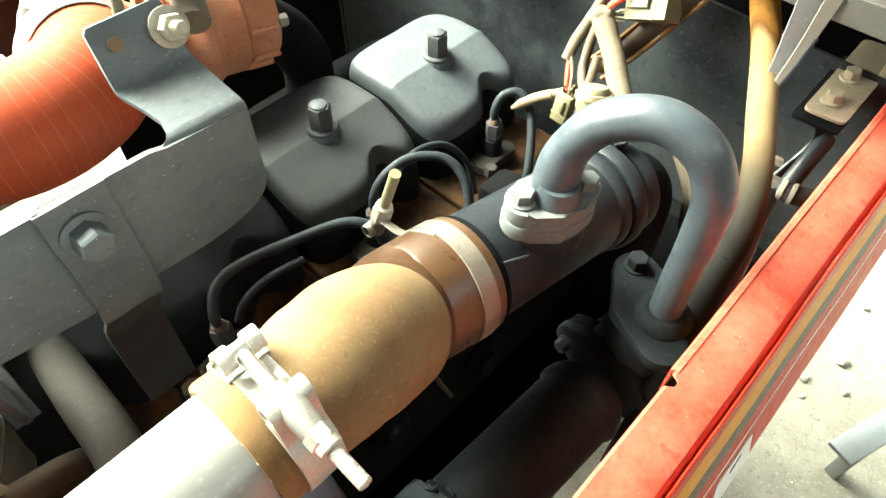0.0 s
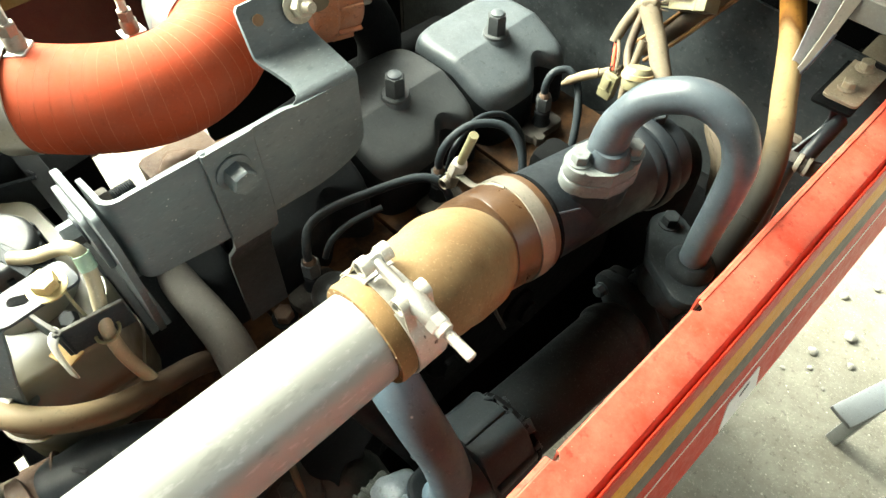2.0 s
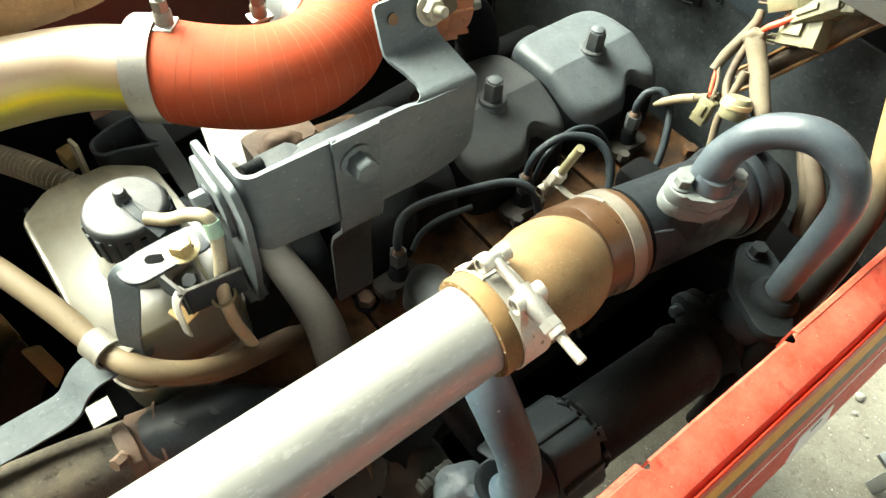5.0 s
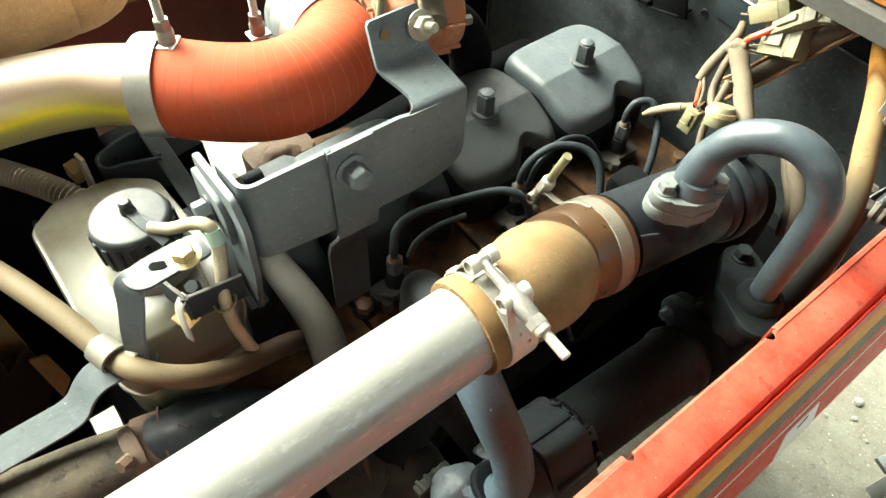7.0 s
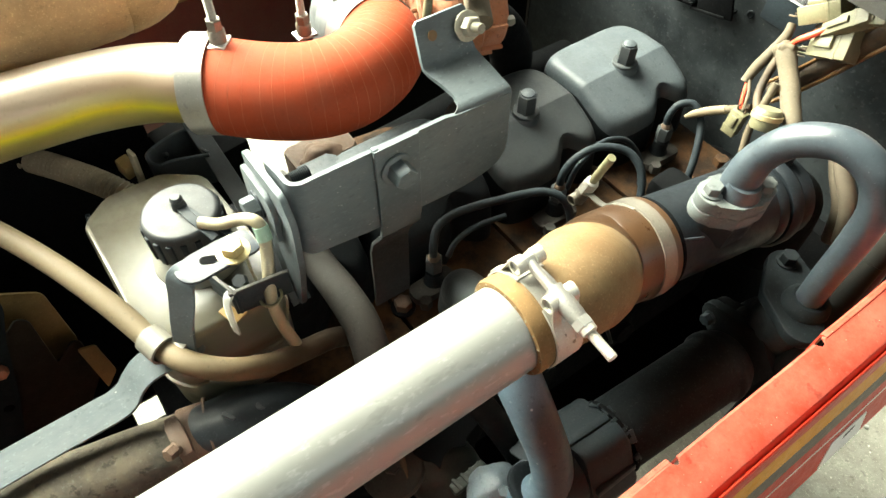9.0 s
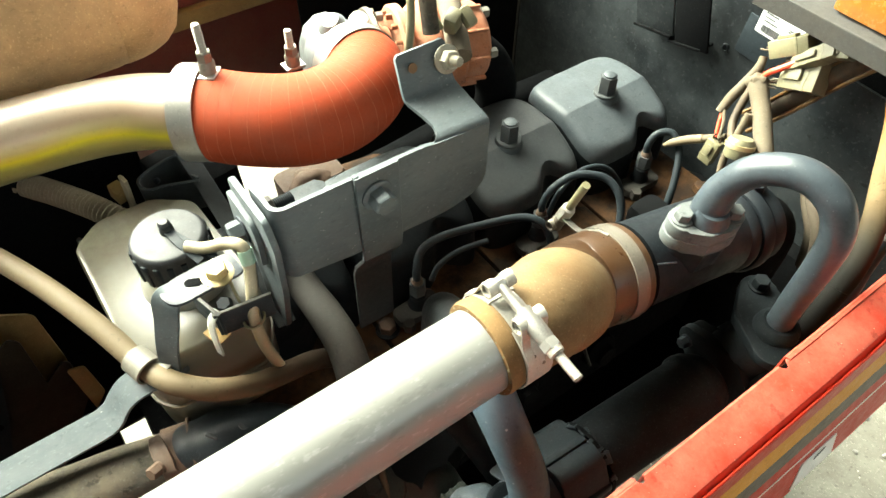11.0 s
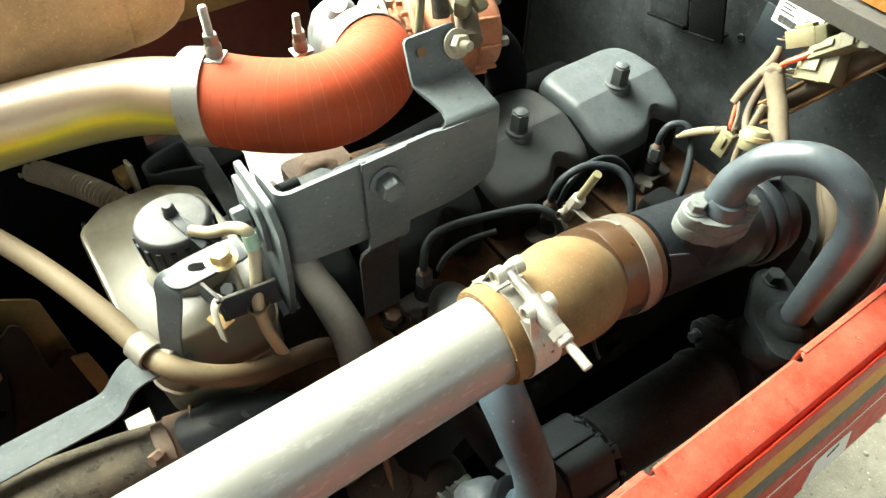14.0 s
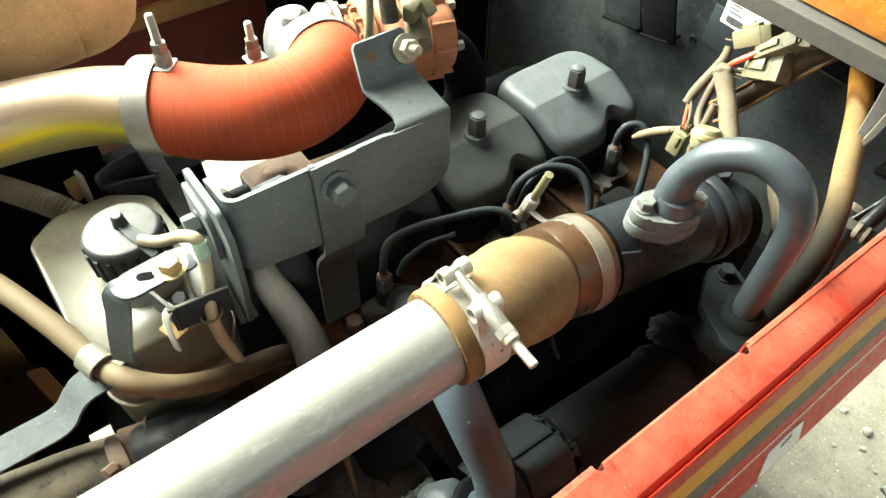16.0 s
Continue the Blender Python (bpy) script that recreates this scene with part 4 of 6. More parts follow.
def manifold():
    m = thing("intake_manifold", on_manifold(0.1), "dark blue-grey painted tubular intake manifold", "manifold")
    part("tube_body", tube([on_manifold(-0.016), on_manifold(0.08), on_manifold(0.170)], M_R, 56, 6), M["manifold_paint"], m, smooth=60)
    part("rolled_edge", lathe([(M_R, 0), (M_R + 0.0020, 0.002), (M_R + 0.0020, 0.005), (M_R, 0.007), (M_R, 0)], on_manifold(0.0125), MAX, 56), M["engine_dark"], m)
    part("casting_seam", tube([on_manifold(0.018) + Vector((0.0300, 0, 0.0364)), on_manifold(0.045) + Vector((0.0345, 0, 0.0322))], 0.0010, 8, 3), M["blue_grey"], m)
    part("pad_neck", plate(stadium(0.030, 0.019, 0.010), 0.040, basis((0.092, 0.070, 1.055), (0.10, 0, 1), (0.5, 0.86, 0)), 0.001), M["manifold_paint"], m)
    for y0, r in ((0.155, 0.0490), (0.172, 0.0535), (0.196, 0.0495)):
        part("rear_ring", lathe([(0.034, 0), (r - 0.003, 0), (r, 0.004), (r, 0.014), (r - 0.004, 0.018), (0.034, 0.018), (0.034, 0)], on_manifold(y0), MAX, 52), M["manifold_paint"], m)
    part("ring_bolt", hex_head((0.072, 0.205, 1.064), (0, -0.3, 1), 0.016, 0.010), M["manifold_paint"], m, smooth=25)
    part("elbow_down", tube([(0.076, 0.19, 1.012), (0.083, 0.225, 0.998), (0.085, 0.24, 0.97), (0.085, 0.24, 0.90)], 0.040, 28, 6), M["engine_dark"], m)
    part("runner", box((0.11, 0.05, 0.04), pose(0.01, 0.17, 0.955), 0.014), M["engine_dark"], m)
    part("runner", box((0.11, 0.05, 0.04), pose(0.01, -0.01, 0.955), 0.014), M["engine_dark"], m)


manifold()


def u_pipe():
    p = thing("bypass_pipe", (0.15, 0.085, 1.0), "blue-grey painted U-bent steel pipe with bolted flanges", "pipe")
    part("pipe", tube([(0.0930, 0.068, 1.110), (0.0925, 0.070, 1.137), (0.0975, 0.074, 1.164), (0.115, 0.080, 1.192), (0.146, 0.088, 1.206), (0.175, 0.093, 1.196), (0.190, 0.097, 1.167), (0.1925, 0.100, 1.125), (0.1915, 0.102, 1.07), (0.192, 0.104, 1.000)], [0.0172, 0.0166, 0.0146, 0.0144, 0.0143, 0.0140, 0.0135, 0.0130, 0.0128], 32, 10), M["blue_grey"], p, smooth=60)
    ax = Vector((0.52, 0.86, 0)).normalized()
    up = Vector((0.06, -0.02, 1)).normalized()
    c = Vector((0.0930, 0.0645, 1.094))
    part("gasket_pad", plate(stadium(0.0360, 0.025, 0.0170), 0.0145, basis(c, up, ax), 0.002), M["pad_paint"], p)
    fl = part("upper_flange", plate(stadium(0.0352, 0.0245, 0.0164), 0.0145, basis(c + up * 0.0150, up, ax), 0.002), M["pad_paint"], p)
    part("weld_collar", lathe([(0.0195, 0), (0.0190, 0.003), (0.0162, 0.008), (0.0152, 0.013), (0, 0.013)], c + up * 0.0295 + ax * 0.0035, up, 28), M["blue_grey"], fl)
    bolt(fl, c + up * 0.0295 - ax * 0.0225, up, 0.0145, 0.0085, M["pad_paint"], 0.0108, M["pad_paint"], name="flange_bolt")
    bolt(fl, c + up * 0.0295 + ax * 0.0265, up, 0.0145, 0.0085, M["pad_paint"], 0.0108, M["pad_paint"], name="flange_bolt")
    ax2 = Vector((0.74, -0.66, 0)).normalized()
    c2 = Vector((0.1785, 0.106, 1.008))
    lf = part("lower_flange", plate(stadium(0.056, 0.032, 0.020), 0.013, basis(c2, (0, 0, 1), ax2), 0.002), M["black_rubber"], p)
    part("lower_collar", lathe([(0.023, 0), (0.022, 0.006), (0.0165, 0.012), (0, 0.012)], (0.1925, 0.103, 1.021), (0, 0, 1), 28), M["black_rubber"], lf)
    bolt(lf, c2 + Vector((0, 0, 0.013)) - ax2 * 0.040, (0, 0, 1), 0.0150, 0.010, M["black_rubber"], 0.011, name="flange_bolt")


u_pipe()


def filter_body():
    f = thing("oil_filter", (0.172, 0.0, 0.88), "black cylindrical canister with a rolled rim and square neck", "canister")
    ax = Vector((0.055, 1, 0.0)).normalized()
    a = Vector((0.1622, -0.100, 0.922))
    part("canister", lathe([(0, 0), (0.036, 0), (0.0382, 0.004), (0.0382, 0.138), (0.0392, 0.1395), (0.0412, 0.142), (0.0412, 0.147), (0.0396, 0.150), (0.0396, 0.154), (0.033, 0.166), (0.030, 0.168), (0, 0.168)], a, ax, 48), M["black_rubber"], f, smooth=50)
    nk = part("neck_block", plate(rounded([(-0.0380, -0.0380), (0.0380, -0.0380), (0.0380, 0.0380), (-0.0380, 0.0380)], 0.013), 0.052, basis(a - ax * 0.058 - Vector((0, 0, 0.003)), ax, (1, 0, 0.55)), 0.003), M["black_plastic"], f)
    for k in range(4):
        q = 2 * math.pi * k / 4 + 0.25
        part("spline", box((0.009, 0.050, 0.007), Matrix.Translation(a - ax * 0.032) @ basis((0, 0, 0), (math.cos(q), 0, math.sin(q)), (ax.x, ax.y, ax.z)) @ pose(0, 0, 0.0375) @ pose(0, 0, 0, 0, 0, 90), 0.002), M["black_plastic"], nk)
    part("cracked_seam", torus_band(a - ax * 0.003, ax, 0.0388, 0.005, 0.0012, 40, None, 0.05, 0.9), M["engine_dark"], f)
    for k, q in enumerate((0.5, 1.1, 1.5, 1.95, 2.4, 2.9)):
        d = Vector((math.cos(q), 0, math.sin(q)))
        part("seam_chip", box((0.010 + 0.003 * (k % 3), 0.007 + 0.003 * (k % 2), 0.003), Matrix.Translation(a - ax * (0.004 - 0.002 * (k % 2)) + d * 0.0382) @ basis((0, 0, 0), d, (d.z, 0.25 * (-1) ** k, -d.x)), 0.001), M["black_plastic"], f)
    part("inlet_body", lathe([(0, 0.075), (0.026, 0.075), (0.030, 0.082), (0.034, 0.092), (0.036, 0.10), (0, 0.10)], a - ax * 0.160, ax, 36), M["black_plastic"], f)
    return f


filter_body()


def water_housing():
    h = thing("water_housing", (0.17, 0.1, 0.88), "black cast water housing with bolted flange", "housing")
    ax = Vector((0.10, 1, -0.05)).normalized()
    c = Vector((0.172, 0.083, 0.920))
    part("flange", plate(stadium(0.062, 0.047, 0.016), 0.012, basis(c, ax, (-0.95, 0.05, 0.2)), 0.002), M["black_rubber"], h)
    part("flange", plate(stadium(0.060, 0.046, 0.015), 0.012, basis(c + ax * 0.0135, ax, (-0.95, 0.05, 0.2)), 0.002), M["engine_dark"], h)
    bolt(h, c - ax * 0.001 + Vector((-0.95, 0.05, 0.2)).normalized() * 0.046, -ax, 0.012, 0.008, M["black_plastic"], 0.008)
    for k in range(3):
        part("rib", torus_band(c + ax * (0.030 + 0.011 * k), ax, 0.0415 - 0.001 * k, 0.004, 0.0022, 32), M["black_plastic"], h)
    part("elbow", tube([c + ax * 0.02, c + Vector((0.004, 0.040, 0.006)), c + Vector((0.012, 0.034, 0.045)), (0.190, 0.104, 1.006)], [0.043, 0.041, 0.034, 0.026], 28, 6), M["black_plastic"], h)


water_housing()


def drop_hose():
    h = thing("coolant_hose", (0.14, -0.19, 0.85), "blue-grey painted bent coolant pipe", "hose")
    part("rear_bend", tube([(-0.05, -0.140, 0.93), (-0.03, -0.150, 0.99), (-0.008, -0.163, 1.030), (0.030, -0.172, 1.055), (0.068, -0.181, 1.062), (0.076, -0.183, 1.061)], 0.0218, 32, 10), M["dark_grey_paint"], h, "darker grey rear bend of the pipe", smooth=60)
    part("hose", tube([(0.060, -0.180, 1.062), (0.076, -0.183, 1.061), (0.098, -0.187, 1.050), (0.126, -0.187, 1.020), (0.153, -0.183, 0.970), (0.164, -0.186, 0.920), (0.150, -0.202, 0.880)], [0.0218, 0.0216, 0.0212, 0.0206, 0.0200, 0.0198, 0.0198], 32, 10), M["slate_rubber"], h, smooth=60)
    part("joint_ring", lathe([(0.021, 0), (0.0245, 0.001), (0.0250, 0.006), (0.022, 0.010), (0.021, 0)], (0.1495, -0.192, 0.905), (-0.12, -0.35, -1), 32), M["manifold_paint"], h)
    b = part("pump_body", lathe([(0, 0), (0.034, 0), (0.036, 0.006), (0.030, 0.02), (0.030, 0.045), (0.036, 0.05), (0.036, 0.1), (0, 0.1)], (0.150, -0.204, 0.868), (-0.12, -0.30, -1), 24), M["black_plastic"], h)
    for k in range(5):
        q = 2 * math.pi * k / 5
        part("pump_bolt", hex_head((0.140 + 0.036 * math.cos(q), -0.219 + 0.036 * math.sin(q), 0.834), (0, 0, 1), 0.011, 0.008), M["manifold_paint"], b, smooth=25)


drop_hose()


def pump_castings():
    p = thing("water_pump", (0.06, -0.26, 0.72), "dark green-grey cast pump with pale blue-grey outlet lobes", "pump")
    part("pulley_disc", lathe([(0, 0), (0.034, 0), (0.036, 0.004), (0.036, 0.010), (0.033, 0.012), (0.020, 0.010), (0.012, 0.014), (0, 0.014)], (0.034, -0.287, 0.832), (0.1, -0.1, 1), 40), M["pump_green"], p)
    part("hub_nut", hex_head((0.035, -0.288, 0.846), (0.1, -0.1, 1), 0.017, 0.010), M["pump_green"], p, smooth=25)
    guard = rounded([(0.020, -0.262), (0.024, -0.220), (0.030, -0.190), (0.046, -0.174), (0.055, -0.178), (0.063, -0.210), (0.070, -0.213), (0.061, -0.227), (0.064, -0.240), (0.074, -0.251), (0.063, -0.251), (0.055, -0.259), (0.042, -0.264)], 0.003)
    part("guard_sheet", plate(guard, 0.0022, Matrix(((1, 0, 0, 0), (0, 1, 0, 0), (0.05, 0.10, 1, 0.885), (0, 0, 0, 1))), 0.0006), M["engine_dark"], p, "torn black sheet")
    part("body", lump((0.055, -0.235, 0.800), (0.052, 0.045, 0.050), 3.0, 0.3), M["pump_green"], p, smooth=60)
    part("body", lump((0.020, -0.200, 0.800), (0.040, 0.040, 0.055), 7.0, 0.3), M["engine_dark"], p, smooth=60)
    part("outlet_lobe", lump((0.120, -0.214, 0.856), (0.024, 0.030, 0.032), 11.0, 0.2), M["pump_paint"], p, "blue-grey cast pump outlet", smooth=60)
    part("outlet_lobe", lump((0.131, -0.184, 0.862), (0.016, 0.018, 0.028), 17.0, 0.2), M["pump_paint"], p, smooth=60)
    part("lobe_web", box((0.010, 0.040, 0.030), pose(0.126, -0.198, 0.862, 8, 0, -10), 0.004), M["pump_paint"], p)
    part("outlet_shelf", plate(rounded([(-0.016, -0.012), (0.018, -0.010), (0.020, 0.012), (-0.012, 0.014)], 0.004), 0.006, basis((0.114, -0.166, 0.874), (0.15, -0.1, 1), (1, 0.3, 0)), 0.0015), M["pump_paint"], p)
    part("ribbed_arm", box((0.013, 0.046, 0.012), pose(0.095, -0.228, 0.852, 6, 0, 2), 0.003), M["pump_green"], p)
    for k in range(4):
        part("arm_rib", box((0.015, 0.004, 0.003), pose(0.095, -0.244 + 0.011 * k, 0.8585, 0, 0, 8), 0.001), M["pump_green"], p)
    part("lobe_bolt", hex_head((0.134, -0.214, 0.884), (0.3, -0.2, 1), 0.011, 0.008), M["pump_paint"], p, smooth=25)
    part("pipe_stub", tube([(0.028, -0.208, 0.990), (0.058, -0.192, 0.935), (0.082, -0.178, 0.890), (0.105, -0.164, 0.835), (0.118, -0.158, 0.78)], 0.015, 22, 6), M["dark_paint"], p)
    part("rust_patch", lump((0.100, -0.166, 0.845), (0.012, 0.012, 0.010), 23.0, 0.3), M["stained_tube"], p, "rust-stained casting")


pump_castings()
solo("drain_tube", tube([(0.012, -0.268, 0.862), (0.030, -0.274, 0.850), (0.056, -0.282, 0.835)], 0.0040, 12, 6), M["tan_tube"], "thin tan drain tube end", "tube")

# ---- bracket over the engine ----
def bracket():
    b = thing("support_bracket", (-0.088, -0.17, 1.08), "bent grey painted steel support bracket with bolted strap", "bracket")
    T = 0.0042
    out = rounded([(-0.330, 1.1700), (-0.306, 1.1775), (-0.272, 1.1815), (-0.130, 1.1790), (-0.118, 1.1760), (-0.056, 1.1725), (-0.056, 1.090), (-0.100, 1.0775), (-0.215, 1.0835), (-0.268, 1.0915), (-0.330, 1.0915)],
                  [0.0, 0.004, 0.01, 0.004, 0.001, 0.001, 0.034, 0.03, 0, 0, 0], 6)
    bm = bmesh.new()
    bm.faces.new([bm.verts.new((0, p[0], p[1])) for p in out])
    bend, r = -0.2685, 0.014
    for k in range(0, 13):
        cutat = bend - r * math.pi / 2 * k / 12
        bmesh.ops.bisect_plane(bm, geom=list(bm.verts) + list(bm.edges) + list(bm.faces), plane_co=(0, cutat, 0), plane_no=(0, 1, 0))
    ext = bmesh.ops.extrude_face_region(bm, geom=list(bm.faces))
    for g in ext["geom"]:
        if isinstance(g, bmesh.types.BMVert):
            g.co.x = 1.0
    for v in bm.verts:
        depth, along, up_ = (0 if v.co.x > 0.5 else T), v.co.y, v.co.z
        if along >= bend:
            v.co = (-0.086 - depth, along, up_)
        else:
            a = min((bend - along) / r, math.pi / 2)
            rest = max(0.0, bend - along - r * math.pi / 2)
            v.co = (-0.086 - r + (r - depth) * math.cos(a) - rest, bend - (r - depth) * math.sin(a), up_)
    sharp_edges = [e for e in bm.edges if len(e.link_faces) == 2 and e.calc_face_angle() > 1.2]
    bmesh.ops.bevel(bm, geom=sharp_edges, offset=0.0009, segments=2, profile=0.5, affect="EDGES", clamp_overlap=True)
    part("side_plate", bm, M["grey_paint"], b)
    # the step and the upright tab with its bolt
    bm = bmesh.new()
    prof = [(-0.0860, 1.1700, -0.144, -0.056), (-0.0866, 1.1735, -0.131, -0.056), (-0.0878, 1.1762, -0.1215, -0.056), (-0.0902, 1.1783, -0.1155, -0.0565), (-0.0950, 1.1798, -0.1115, -0.057), (-0.1040, 1.1822, -0.1095, -0.0575), (-0.1190, 1.1860, -0.1125, -0.0582), (-0.1335, 1.1895, -0.1165, -0.0590), (-0.1390, 1.1920, -0.1178, -0.0595), (-0.1420, 1.1970, -0.1175, -0.0600), (-0.1540, 1.2270, -0.1165, -0.0612), (-0.1552, 1.2300, -0.1135, -0.0640)]
    rows = []
    for k, (x, z, ya, yb) in enumerate(prof):
        q, w = prof[max(k - 1, 0)], prof[min(k + 1, len(prof) - 1)]
        d = Vector((w[0] - q[0], 0, w[1] - q[1])).normalized()
        n_ = Vector((d.z, 0, -d.x)) * T
        rows.append([bm.verts.new((x, ya, z)), bm.verts.new((x, yb, z)), bm.verts.new((x - n_.x, yb, z - n_.z)), bm.verts.new((x - n_.x, ya, z - n_.z))])
    for r1, r2 in zip(rows, rows[1:]):
        for k in range(4):
            bm.faces.new((r1[k], r1[(k + 1) % 4], r2[(k + 1) % 4], r2[k]))
    bm.faces.new(rows[0])
    bm.faces.new(rows[-1])
    part("step_plate", bm, M["grey_paint"], b, smooth=50)
    tab = Vector((0.93, 0, 0.38)).normalized()
    t = bolt(b, Vector((-0.147, -0.066, 1.213)) + tab * 0.003, tab, 0.0165, 0.0095, M["dirty_zinc"], 0.0140, M["dirty_zinc"], name="tab_nut", label="dirty pale plated nut")
    part("stud_end", thread(Vector((-0.147, -0.066, 1.213)) + tab * 0.013, tab, 0.0050, 0.013), M["dirty_zinc"], t)
    part("hole_sleeve", lathe([(0.0048, 0), (0.0048, 0.0008), (0.0, 0.0008)], Vector((-0.1487, -0.1030, 1.2165)) + tab * 0.0025, tab, 20), M["stained_tube"], b, "rusty bolt hole")
    # the strap bolted across
    s = part("strap", strap([(-0.0825, -0.185, 1.1835), (-0.0825, -0.185, 1.150), (-0.0825, -0.185, 1.085), (-0.0840, -0.186, 1.070)],
                            (0, 1, 0), 0.045, 0.0040, 5, smooth_line=False), M["grey_paint"], b)
    # the leg's darker paint carries the shade it hangs in
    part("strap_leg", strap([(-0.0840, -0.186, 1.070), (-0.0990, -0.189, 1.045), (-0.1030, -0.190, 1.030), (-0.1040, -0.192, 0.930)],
                            (0, 1, 0), 0.045, 0.0040, 5, smooth_line=False), M["dark_grey_paint"], s)
    part("strap_lip", box((0.006, 0.006, 0.004), pose(-0.0850, -0.2045, 1.1825, 0, 0, 0), 0.0015), M["grey_paint"], s)
    part("strap_slot", plate(stadium(0.0130, 0.0085, 0.0085, 8), 0.0004, basis((-0.0806, -0.1870, 1.1585), (1, 0, 0), (0, 0.15, 1)), 0), M["engine_dark"], s)
    bolt(s, (-0.0800, -0.1875, 1.1555), (1, 0, 0), 0.0200, 0.0160, M["grey_paint"], 0.0158, M["grey_paint"], side=(0, 0.3, 1), name="strap_bolt")
    # the mating end plate, tilted, with its bolt
    e = part("end_plate", plate(rounded([(-0.150, 0.985), (-0.116, 0.985), (-0.088, 1.075), (-0.076, 1.150), (-0.088, 1.176), (-0.162, 1.172)], 0.006), 0.006, Matrix(((1, 0, 0, 0), (0, 0, -1, -0.2865), (0, 1, 0, 0), (0, 0, 0, 1))), 0.001), M["grey_paint"], b)
    part("second_plate", plate(rounded([(-0.165, 1.100), (-0.108, 1.100), (-0.102, 1.145), (-0.110, 1.158), (-0.160, 1.160)], 0.006), 0.005, Matrix(((1, 0, 0, 0), (0, 0, -1, -0.2928), (0, 1, 0, 0), (0, 0, 0, 1))), 0.001), M["grey_paint"], e)
    bb = bolt(e, (-0.135, -0.2980, 1.130), (0, -1, 0), 0.0185, 0.012, M["grey_paint"], 0.0135, M["brace_steel"], side=(0.2, 0, 1), name="plate_bolt")
    part("bolt_thread", thread((-0.128, -0.276, 1.148), (0, 1, 0), 0.0066, 0.027, 0.0018), M["dark_paint"], bb)
    part("back_nut", hex_head((-0.128, -0.278, 1.148), (0, 1, 0), 0.0185, 0.010, (0.2, 0, 1)), M["dark_hose"], bb, smooth=25)


bracket()


# ---- charge-air side: elbow, gold pipe, turbocharger ----
def elbow():
    line = [(-0.338, -0.312, 1.137), (-0.305, -0.272, 1.139), (-0.263, -0.229, 1.137), (-0.235, -0.188, 1.137), (-0.230, -0.148, 1.136), (-0.245, -0.108, 1.135), (-0.272, -0.088, 1.132), (-0.305, -0.088, 1.126)]
    line = [Vector(q) for q in line]
    h = thing("silicone_elbow", (-0.25, -0.19, 1.09), "ribbed orange-red silicone hose elbow", "hose")
    part("hose", tube(line[1:], 0.0480, 56, 10, wall=0.005), M["orange_silicone"], h, smooth=60)
    fine = glide(line[1:], 10)
    fr = frames_along(fine)
    for k in (5, 7, 9, 12, 14, 16, 19, 21, 23, 26, 28, 30, 33, 35, 37, 39, 42, 44, 46, 48, 51, 53):
        if k >= len(fr):
            break
        p, a, b_, d = fr[k]
        part("wrap_line", torus_band(p, d, 0.04765, 0.0007, 0.0005, 56), M["thread_line"], h)
    return line


EL = elbow()


def hose_clamp(at, axis, r, foot, up, label, h=0.030):
    c = thing("spring_clamp", at, label, "hose clamp", "hose clamps")
    at, ax, foot, up = Vector(at), Vector(axis).normalized(), Vector(foot), Vector(up).normalized()
    part("band", torus_band(at, ax, r + 0.0016, 0.027, 0.0012, 64), M["bright_steel"], c)
    part("lug", box((0.018, 0.024, 0.004), basis(foot - up * 0.001, up, ax), 0.001), M["bright_steel"], c)
    part("trunnion", lathe([(0.0085, 0), (0.0085, 0.012), (0.007, 0.014), (0, 0.014)], foot, up, 18), M["dull_steel"], c)
    part("nut", hex_head(foot + up * 0.012, up, 0.0135, 0.012), M["dull_steel"], c, smooth=25)
    part("bolt_end", thread(foot + up * 0.022, up, 0.0044, h), M["white_steel"], c)
    return c


d1 = (EL[1] - EL[0]).normalized()
hose_clamp(EL[1] + d1 * 0.004, d1, 0.0480, (-0.294, -0.250, 1.186), (-0.06, 0.04, 1), "bright steel band clamp with an upright bolt on the orange hose")
d2 = (EL[7] - EL[6]).normalized()
hose_clamp(EL[6] + d2 * 0.016, d2, 0.0480, (-0.334, -0.146, 1.132), (0, 0.02, 1), "dirty steel band clamp at the compressor", 0.022)


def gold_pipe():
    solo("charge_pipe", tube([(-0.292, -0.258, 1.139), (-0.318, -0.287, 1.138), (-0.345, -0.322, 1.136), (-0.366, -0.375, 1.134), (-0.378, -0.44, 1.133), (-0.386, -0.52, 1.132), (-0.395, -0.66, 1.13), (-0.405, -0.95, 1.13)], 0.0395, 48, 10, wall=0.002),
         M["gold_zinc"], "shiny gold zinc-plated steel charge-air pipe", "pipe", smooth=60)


gold_pipe()


def air_canister():
    a = thing("air_cleaner", (-0.55, -0.55, 1.10), "large tan-brown cylindrical air cleaner canister", "air cleaner")
    ax = Vector((0.0, 1, 0.0)).normalized()
    part("canister", lathe([(0, 0), (0.095, 0), (0.100, 0.01), (0.100, 0.56), (0.098, 0.575), (0.09, 0.575), (0, 0.575)], (-0.511, -0.87, 1.207), ax, 96), M["brown_canvas"], a, smooth=60)
    part("end_cap", lathe([(0.097, 0.570), (0.0995, 0.572), (0.0985, 0.590), (0.0965, 0.602), (0.090, 0.622), (0.078, 0.638), (0.060, 0.648), (0.03, 0.655), (0, 0.656)], (-0.511, -0.87, 1.207), ax, 96), M["brown_canvas"], a, smooth=60)


air_canister()


